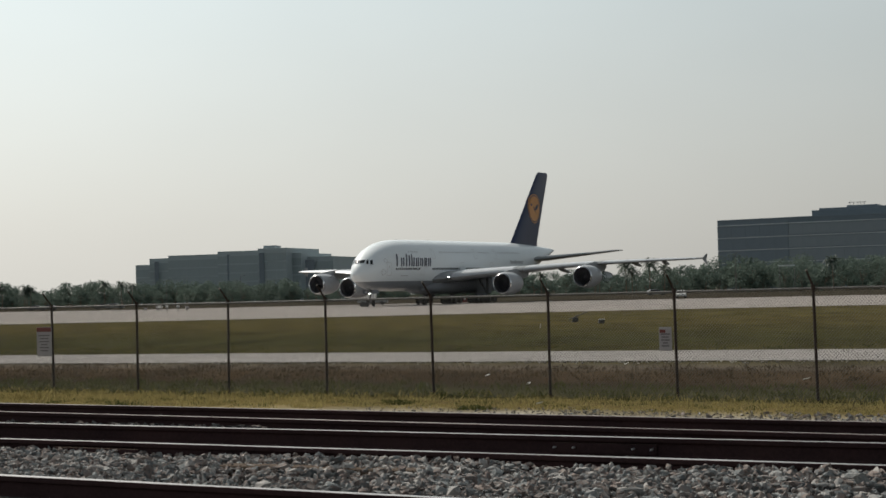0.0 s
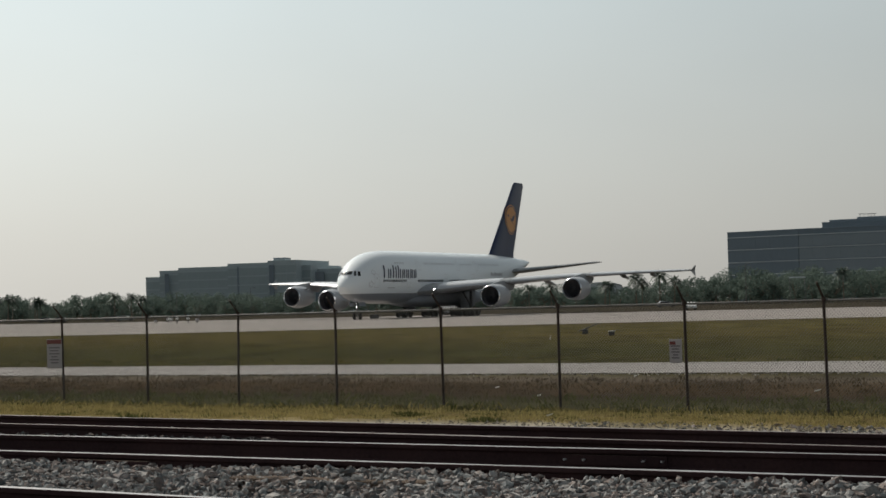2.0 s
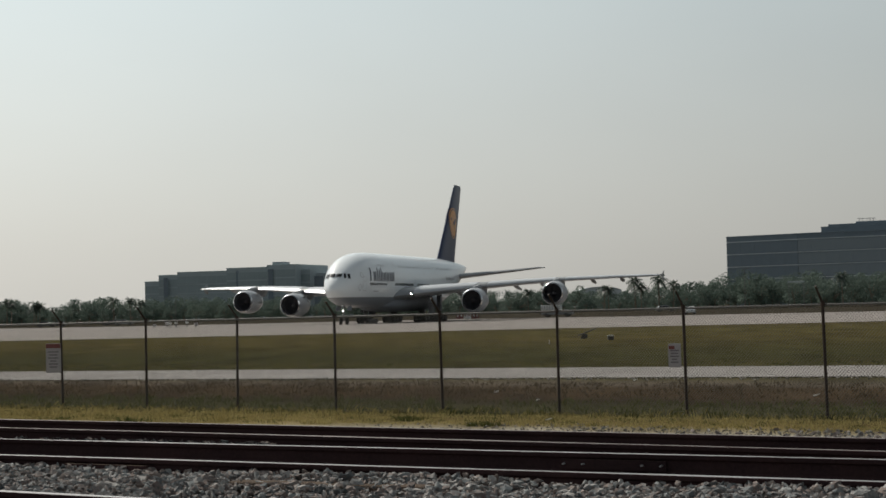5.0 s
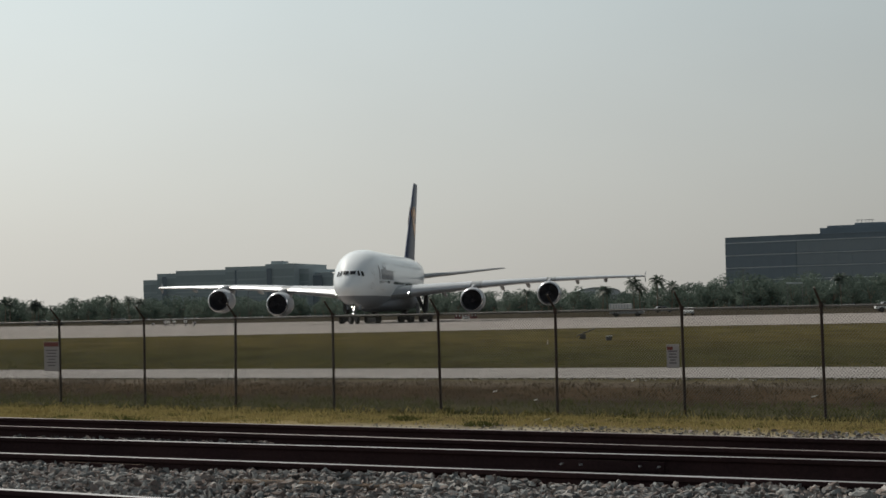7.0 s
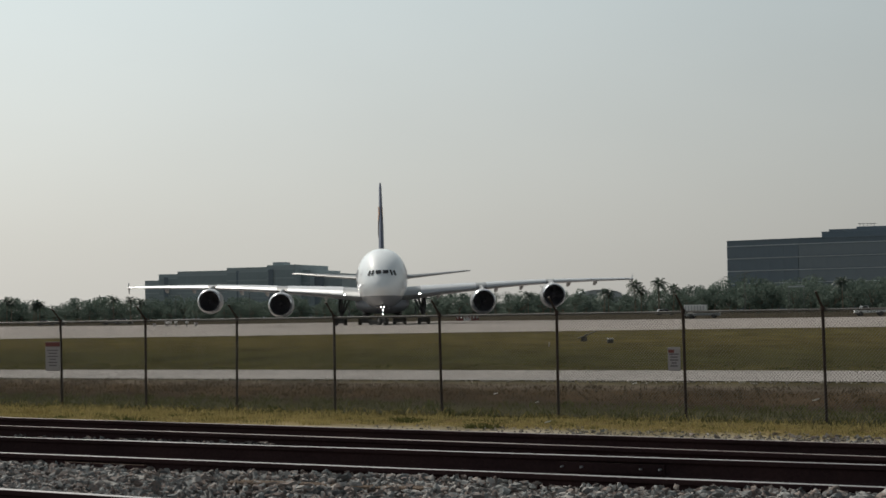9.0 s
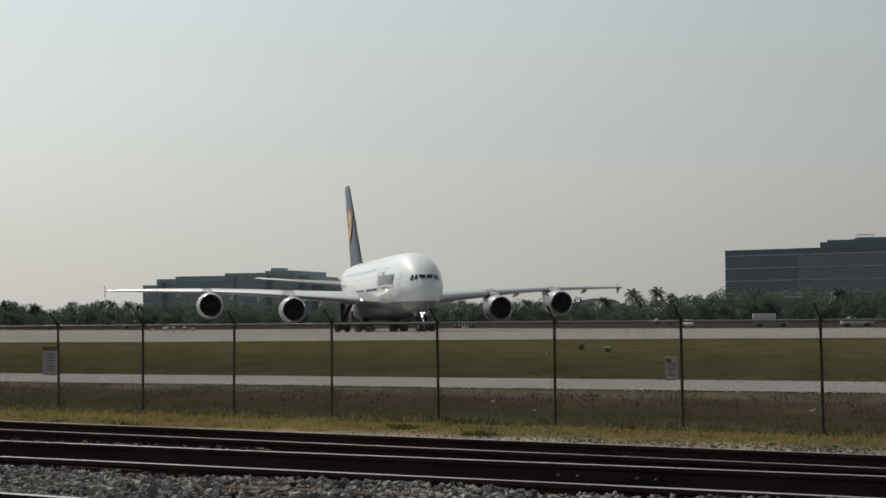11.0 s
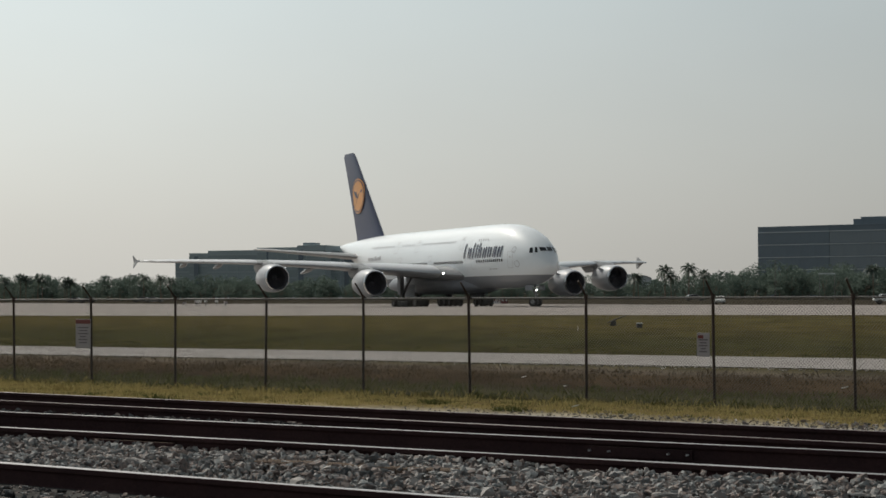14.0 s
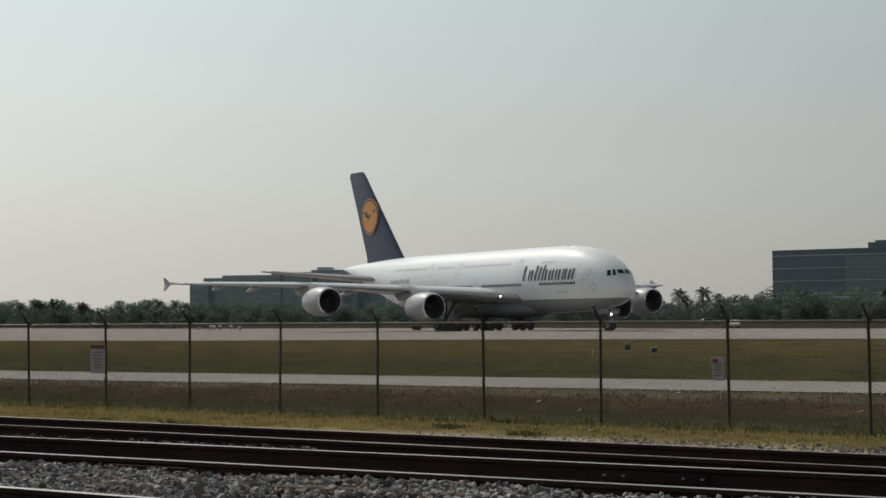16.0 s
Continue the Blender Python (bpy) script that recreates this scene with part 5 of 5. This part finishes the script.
def scatter_stones(seed, spots, sizes):
    """Angular stones as one set of vertices and faces."""
    rng = np.random.default_rng(seed)
    v0, f0 = stone_shapes()
    n = len(spots)
    v = np.repeat(v0[None], n, 0) + rng.uniform(-0.38, 0.38, (n, len(v0), 3))
    v *= rng.uniform(0.5, 1.6, (n, 1, 3)) * [1.4, 0.9, 0.8]
    a, b = rng.uniform(0, 6.28, n), rng.uniform(-1.57, 1.57, n)
    ca, sa, cb, sb = np.cos(a), np.sin(a), np.cos(b), np.sin(b)
    zero, one = np.zeros(n), np.ones(n)
    ra = np.stack([np.stack([ca, -sa, zero], -1), np.stack([sa, ca, zero], -1), np.stack([zero, zero, one], -1)], 1)
    rb = np.stack([np.stack([one, zero, zero], -1), np.stack([zero, cb, -sb], -1), np.stack([zero, sb, cb], -1)], 1)
    v = np.einsum("nij,nkj->nki", ra @ rb, v) * sizes[:, None, None] + spots[:, None]
    f = f0[None] + (np.arange(n) * len(v0))[:, None, None]
    return v.reshape(-1, 3), f.reshape(-1, 3)


def fast_mesh(name, v, f, material, label, parent=None):
    me = bpy.data.meshes.new(name)
    k = f.shape[1]
    me.vertices.add(len(v))
    me.vertices.foreach_set("co", np.ascontiguousarray(v, dtype=np.float32).ravel())
    me.loops.add(f.size)
    me.loops.foreach_set("vertex_index", np.ascontiguousarray(f, dtype=np.int32).ravel())
    me.polygons.add(len(f))
    me.polygons.foreach_set("loop_start", np.arange(0, f.size, k, dtype=np.int32))
    me.update(calc_edges=True)
    me.polygons.foreach_set("use_smooth", [False] * len(f))
    me.materials.append(M[material])
    ob = new(name, me)
    ob.parent = parent
    return tagged(ob, label, kind="stuff")


U2, V2 = np.array(ALONG[:2]), np.array(ACROSS[:2])


def uv_points(rng, n, u0, u1, v0, v1, z):
    u, v = rng.uniform(u0, u1, n), rng.uniform(v0, v1, n)
    xy = u[:, None] * U2 + v[:, None] * V2
    return np.concatenate([xy, np.full((n, 1), z)], 1), u, v


def ballast():
    rng = np.random.default_rng(7)
    # bed between the second and third tracks, heaped in two layers
    p, u, v = uv_points(rng, 26000, -14.5, -2.0, 8.42, 10.62, 1.035)
    p[:, 2] += rng.uniform(-0.01, 0.065, len(p)) + 0.02 * np.sin(u * 1.7) * np.sin(v * 2.3) + np.clip((u + 9.5) * 0.008, -0.03, 0.035)
    s = np.clip(rng.gamma(6, 1 / 6, len(p)), 0.45, 1.8) * 0.0200
    keep = ~((u > -8.9) & (u < -7.9) & (v > 8.65) & (v < 9.2))
    fast_mesh("ballast", *scatter_stones(1, p[keep], s[keep]), "stone", "grey crushed stone ballast")
    # chips along the near edge of the service road
    k = rng.uniform(-75, 75, 2600)
    e = np.stack([0.25 + 0.849 * k, 60.8 - 0.528 * k, np.full(2600, 0.0)], 1) + np.stack([0.528 * np.abs(rng.normal(size=2600)) * -0.7, 0.849 * np.abs(rng.normal(size=2600)) * -0.7, np.full(2600, 0.02)], 1)
    fast_mesh("road_shoulder_gravel", *scatter_stones(8, e, rng.uniform(0.012, 0.04, 2600)), "sand", "pale chips along the road edge")
    # between the rails of the nearest track
    p2, _, _ = uv_points(rng, 3500, -14, -5.5, 6.9, 8.15, 1.0)
    p2[:, 2] += rng.uniform(0, 0.04, len(p2))
    fast_mesh("ballast", *scatter_stones(6, p2, rng.uniform(0.014, 0.024, len(p2))), "stone", "grey crushed stone ballast inside the near track")
    # the nearest stretch, stone by stone
    bed = tagged(new("ballast_stones"), "loose grey crushed stones between the tracks", "stones")
    q, _, _ = uv_points(rng, 300, -8.9, -7.9, 8.65, 9.2, 1.04)
    q[:, 2] += rng.uniform(0, 0.04, 300)
    shapes = []
    for k in range(10):
        vv, ff = scatter_stones(50 + k, np.zeros((1, 3)), np.array([0.022]))
        me = bpy.data.meshes.new("stone")
        me.from_pydata(vv.tolist(), [], ff.tolist())
        me.materials.append(M["stone"])
        shapes.append(me)
    for k in range(300):
        o = new("stone", shapes[k % 10])
        o.parent = bed
        sc = rng.uniform(0.7, 1.35)
        o.matrix_basis = Matrix.LocRotScale(q[k], Euler(rng.uniform(-3, 3, 3)), (sc, sc, sc))
    # spill between the rails
    spots, sizes = [], []
    for (u0, u1, v0, v1, z, n) in ((-17, -13.5, 12.0, 12.9, 1.09, 170), (-13.2, -11.2, 12.15, 12.85, 1.10, 200), (-15.5, -12.5, 10.85, 11.5, 1.05, 60), (-18.5, -13.5, 13.2, 13.9, 1.09, 220), (-12.5, -2.0, 12.4, 12.8, 1.02, 120), (-20, -2, 10.9, 12.2, 0.99, 900), (-20, -2, 12.5, 15.6, 0.98, 1600)):
        a, _, _ = uv_points(rng, n, u0, u1, v0, v1, z)
        spots.append(a)
        sizes.append(rng.uniform(0.014, 0.028, n))
    fast_mesh("spilled_ballast", *scatter_stones(2, np.concatenate(spots), np.concatenate(sizes)), "stone", "stones spilled between the rails")
    # grey stones at the foot of the bank
    a, u, v = uv_points(rng, 11000, -29, -7, 26.0, 30.4, 0.012)
    keep = rng.uniform(0, 1.6, len(a)) < np.clip((u + 24) / 6, 0.0, 1) * np.clip((30.6 - v) / 1.4, 0.08, 1)
    fast_mesh("bank_gravel", *scatter_stones(3, a[keep], rng.uniform(0.014, 0.042, keep.sum()) * 0.55), "sand", "pale gravel chips at the foot of the bank")
    c, u, v = uv_points(rng, 2000, -18, -7, 26.0, 30.0, 0.01)
    c = c[rng.uniform(0, 1, len(c)) < np.clip((u + 14.5) / 2.5, 0.03, 1)]
    fast_mesh("bank_gravel", *scatter_stones(4, c, rng.uniform(0.02, 0.05, len(c))), "stone", "coarse grey stones at the foot of the bank")


def blades(seed, n, u0, u1, v0, v1, h0, h1, w, material, label, clump=0, z=None):
    rng = np.random.default_rng(seed)
    if clump:
        c, cu, cv = uv_points(rng, clump, u0, u1, v0, v1, 0)
        k = rng.integers(0, clump, n)
        hs = rng.uniform(0.6, 1.4, clump)[k]
        p = c[k] + np.concatenate([rng.normal(size=(n, 2)) * 0.12, np.zeros((n, 1))], 1)
    else:
        p, _, _ = uv_points(rng, n, u0, u1, v0, v1, 0)
        hs = np.ones(n)
    p[:, 2] = z or 0.0
    a = rng.uniform(0, 6.28, n)
    h = rng.uniform(h0, h1, n) * hs
    d = np.stack([np.cos(a), np.sin(a), np.zeros(n)], 1)
    bend = rng.normal(size=(n, 3)) * [0.35, 0.35, 0] * h[:, None]
    ww = w * rng.uniform(0.6, 1.4, n)[:, None]
    up = np.array([0, 0, 1.0]) * h[:, None]
    v = np.stack([p - d * ww, p + d * ww, p + bend * 0.4 + up * 0.6 + d * ww * 0.6, p + bend + up], 1).reshape(-1, 3)
    return fast_mesh("grass", v, np.arange(4 * n).reshape(-1, 4), material, label)


def grasses():
    blades(11, 16000, -48, -25, 26.5, 30.2, 0.02, 0.07, 0.007, "straw", "dry yellow grass on the bank", clump=900)
    blades(12, 3500, -48, -25, 26.5, 30.2, 0.02, 0.08, 0.007, "weed", "green weeds on the bank", clump=150)
    blades(1, 34000, -46, -6, 29.7, 32.3, 0.02, 0.06, 0.007, "straw", "dry yellow grass along the fence", clump=1500)
    blades(2, 7000, -46, -6, 29.8, 33.3, 0.025, 0.075, 0.007, "weed", "green weeds in the dry grass", clump=260)
    blades(3, 700, -46, -6, 32.2, 33.6, 0.05, 0.17, 0.004, "straw", "tall dry stalks at the fence foot", clump=240)
    blades(4, 9000, -55, 0, 38.4, 47.0, 0.03, 0.09, 0.012, "browngrass", "brown dead grass behind the fence", clump=1800)
    blades(5, 4000, -55, 0, 32.6, 38.0, 0.03, 0.1, 0.01, "weed", "dull green grass behind the fence", clump=600)
    blades(6, 12000, -90, 12, 56.5, 80.0, 0.02, 0.06, 0.02, "weed", "short olive field grass", clump=2600)
    blades(13, 6500, -46, -24, 30.0, 33.0, 0.04, 0.13, 0.006, "straw", "upright dry yellow grass along the fence", clump=900)
    blades(15, 3500, -24, -6, 31.4, 33.0, 0.03, 0.11, 0.006, "straw", "upright dry yellow grass along the fence", clump=500)
    blades(16, 26000, -95, 14, 59.0, 116.0, 0.03, 0.085, 0.022, "weed", "tufted olive field grass", clump=5200)
    blades(17, 11000, -95, 14, 59.0, 116.0, 0.03, 0.08, 0.022, "fieldstraw", "dry yellow tufts in the field grass", clump=2200)
    blades(18, 4500, -55, 0, 39.0, 46.5, 0.05, 0.13, 0.012, "browngrass", "rank brown grass behind the fence", clump=1300)
    blades(14, 10000, -52, -2, 32.8, 37.6, 0.05, 0.16, 0.009, "weed", "rough green grass at the fence foot", clump=900)
    # taller weed clumps on the bank
    for k, (u, v, h, m) in enumerate(((-27.5, 29.6, 0.18, "straw"), (-24.6, 29.4, 0.13, "straw"), (-20.6, 29.6, 0.13, "weed"), (-34.0, 30.2, 0.2, "straw"), (-23.2, 30.6, 0.14, "weed"))):
        rng = np.random.default_rng(90 + k)
        blades(100 + k, 140, u - 0.35, u + 0.35, v - 0.2, v + 0.2, h * 0.4, h, 0.01, m, "ragged weed clump")
    # weeds growing up between the rails
    for k, (u, v, h, m) in enumerate(((-16.2, 15.9, 0.16, "weed"), (-16.5, 16.9, 0.2, "straw"), (-15.6, 17.1, 0.13, "weed"), (-15.3, 17.3, 0.15, "straw"), (-18.6, 17.0, 0.12, "straw"))):
        blades(120 + k, 110, u - 0.22, u + 0.22, v - 0.12, v + 0.12, h * 0.4, h, 0.006, m, "weeds growing beside the rail", z=ramp_of(HEIGHT, v))


ballast()
grasses()

# a half-buried tie, litter on the wire and in the grass
ot = tagged(new("old_tie"), "half-buried weathered wooden tie in the ballast", "railway tie")
bm = bmesh.new()
box(bm, -0.8, 0.8, -0.09, 0.09, -0.1, 0.02, bevel=0.02)
part("beam", bm, "tie", ot)
c = at_uv(-8.15, 9.84, 1.10)
ot.matrix_basis = Matrix.Translation(c) @ Matrix.Rotation(BEARING + 0.12, 4, "Z")
sc = tagged(new("paper_scrap"), "white scrap of paper caught in the fence", "litter")
bm = bmesh.new()
skin(bm, [[Vector((x, y + dy, z)) for x, z in ((-0.07, 0.0), (0.0, 0.008), (0.07, 0.035), (0.075, 0.05), (0.0, 0.032), (-0.06, 0.018))] for y, dy in ((0, 0), (0.02, 0.0))])
part("paper", bm, "white", sc)
c = Vector((-9.742, 48.317, 0)) + ALONG * (3.05 * 7 - 0.2) - ACROSS * 0.06
sc.matrix_basis = Matrix.Translation((c.x, c.y, 0.42)) @ Matrix.Rotation(BEARING, 4, "Z")

c = at_uv(-19.8, 30.7, 0.05)
tagged(copy_thing(sc, Matrix.Translation(c) @ Matrix.Rotation(BEARING + 0.3, 4, "Z")), "white scrap of paper lying in the dry grass")
for u, v, turn in ((-28.0, 40.9, 0.1), (-27.55, 47.5, 0.5), (-24.4, 37.4, -0.2)):
    c = at_uv(u, v, 0.03)
    tagged(copy_thing(sc, Matrix.Translation(c) @ Matrix.Rotation(BEARING + turn, 4, "Z") @ Matrix.Rotation(0.5, 4, "X")), "dull white scrap of litter in the brown grass")
c2 = at_uv(-9.53, 12.24, 1.035)
rs = tagged(new("rust_plate"), "small rusted plate on the rail web", "rail plate")
bm = bmesh.new()
box(bm, -0.035, 0.035, -0.045, 0.0, 0.0, 0.1, bevel=0.008)
part("plate", bm, "rust", rs)
rs.matrix_basis = Matrix.Translation(c2) @ Matrix.Rotation(BEARING + 0.04, 4, "Z")


# ---- what moves ----
TAXI = [(0, 3.23, 313.86, -119.29), (1, 0.84, 309.20, -117.86), (2, -1.37, 305.12, -115.78), (3, -3.39, 301.14, -113.16), (4, -5.12, 297.37, -110.05),
        (5, -6.43, 292.89, -106.20), (6, -7.38, 288.39, -101.99), (7, -7.93, 284.12, -97.61), (8, -8.10, 279.68, -93.01), (9, -7.88, 275.50, -88.29),
        (10, -7.27, 271.12, -83.50), (11, -6.32, 266.82, -78.68), (12, -5.02, 262.40, -73.94), (13, -3.40, 258.35, -69.44),
        (14, -1.54, 254.37, -65.15), (15, 0.49, 250.45, -61.18), (16, 2.64, 246.90, -57.56)]


def motions():
    rows = []
    for t, x, y, a in TAXI:
        fore = math.sin(radians(a))
        nose, main = apron_z(y + 24.7 * fore), apron_z(y - 5.2 * fore)
        slope = (nose - main) / 29.9
        rows.append((t, pose(x, y, main + 5.2 * slope, 0, -math.degrees(math.atan(slope)), a)))
    walk(plane, rows)
    for w, at, r in WHEELS:
        step = 4.6 * 0.2 / r
        walk(w, [(i * 0.2, Matrix.Translation(at) @ Matrix.Rotation(i * step, 4, "Y")) for i in range(81)])
    # the truck keeps one speed along the far side
    walk(truck, [(t, pose(lane_x(1239 + 62.9 * (t - 9)) * d, d, apron_z(d), 0, 0, a)) for t, d, a in ((0, 345, -5), (4, 338, -15), (8, 298, -15), (12, 288, -4), (16, 286, 0))])
    for w, at, r in ROLL:
        walk(w, [(i * 0.08, Matrix.Translation(at) @ Matrix.Rotation(i * 0.08 * 5.37 / r, 4, "Y")) for i in range(201)])

    # the pickup comes in and stops
    d = 268
    stops = [(0, 1740), (3, 1668), (6, 1600), (7, 1578), (8, 1557), (9, 1538), (10, 1525), (11, 1519), (12, 1518), (16, 1518)]
    walk(pickup, [(t, pose(lane_x(px) * d, d, apron_z(d), 0, 0, 176)) for t, px in stops])
    for w, at, r in SLOW:
        walk(w, [(i * 0.2, Matrix.Translation(at) @ Matrix.Rotation((1740 - ramp_of(stops, i * 0.2)) / 3280 * d / r, 4, "Y")) for i in range(81)])


motions()
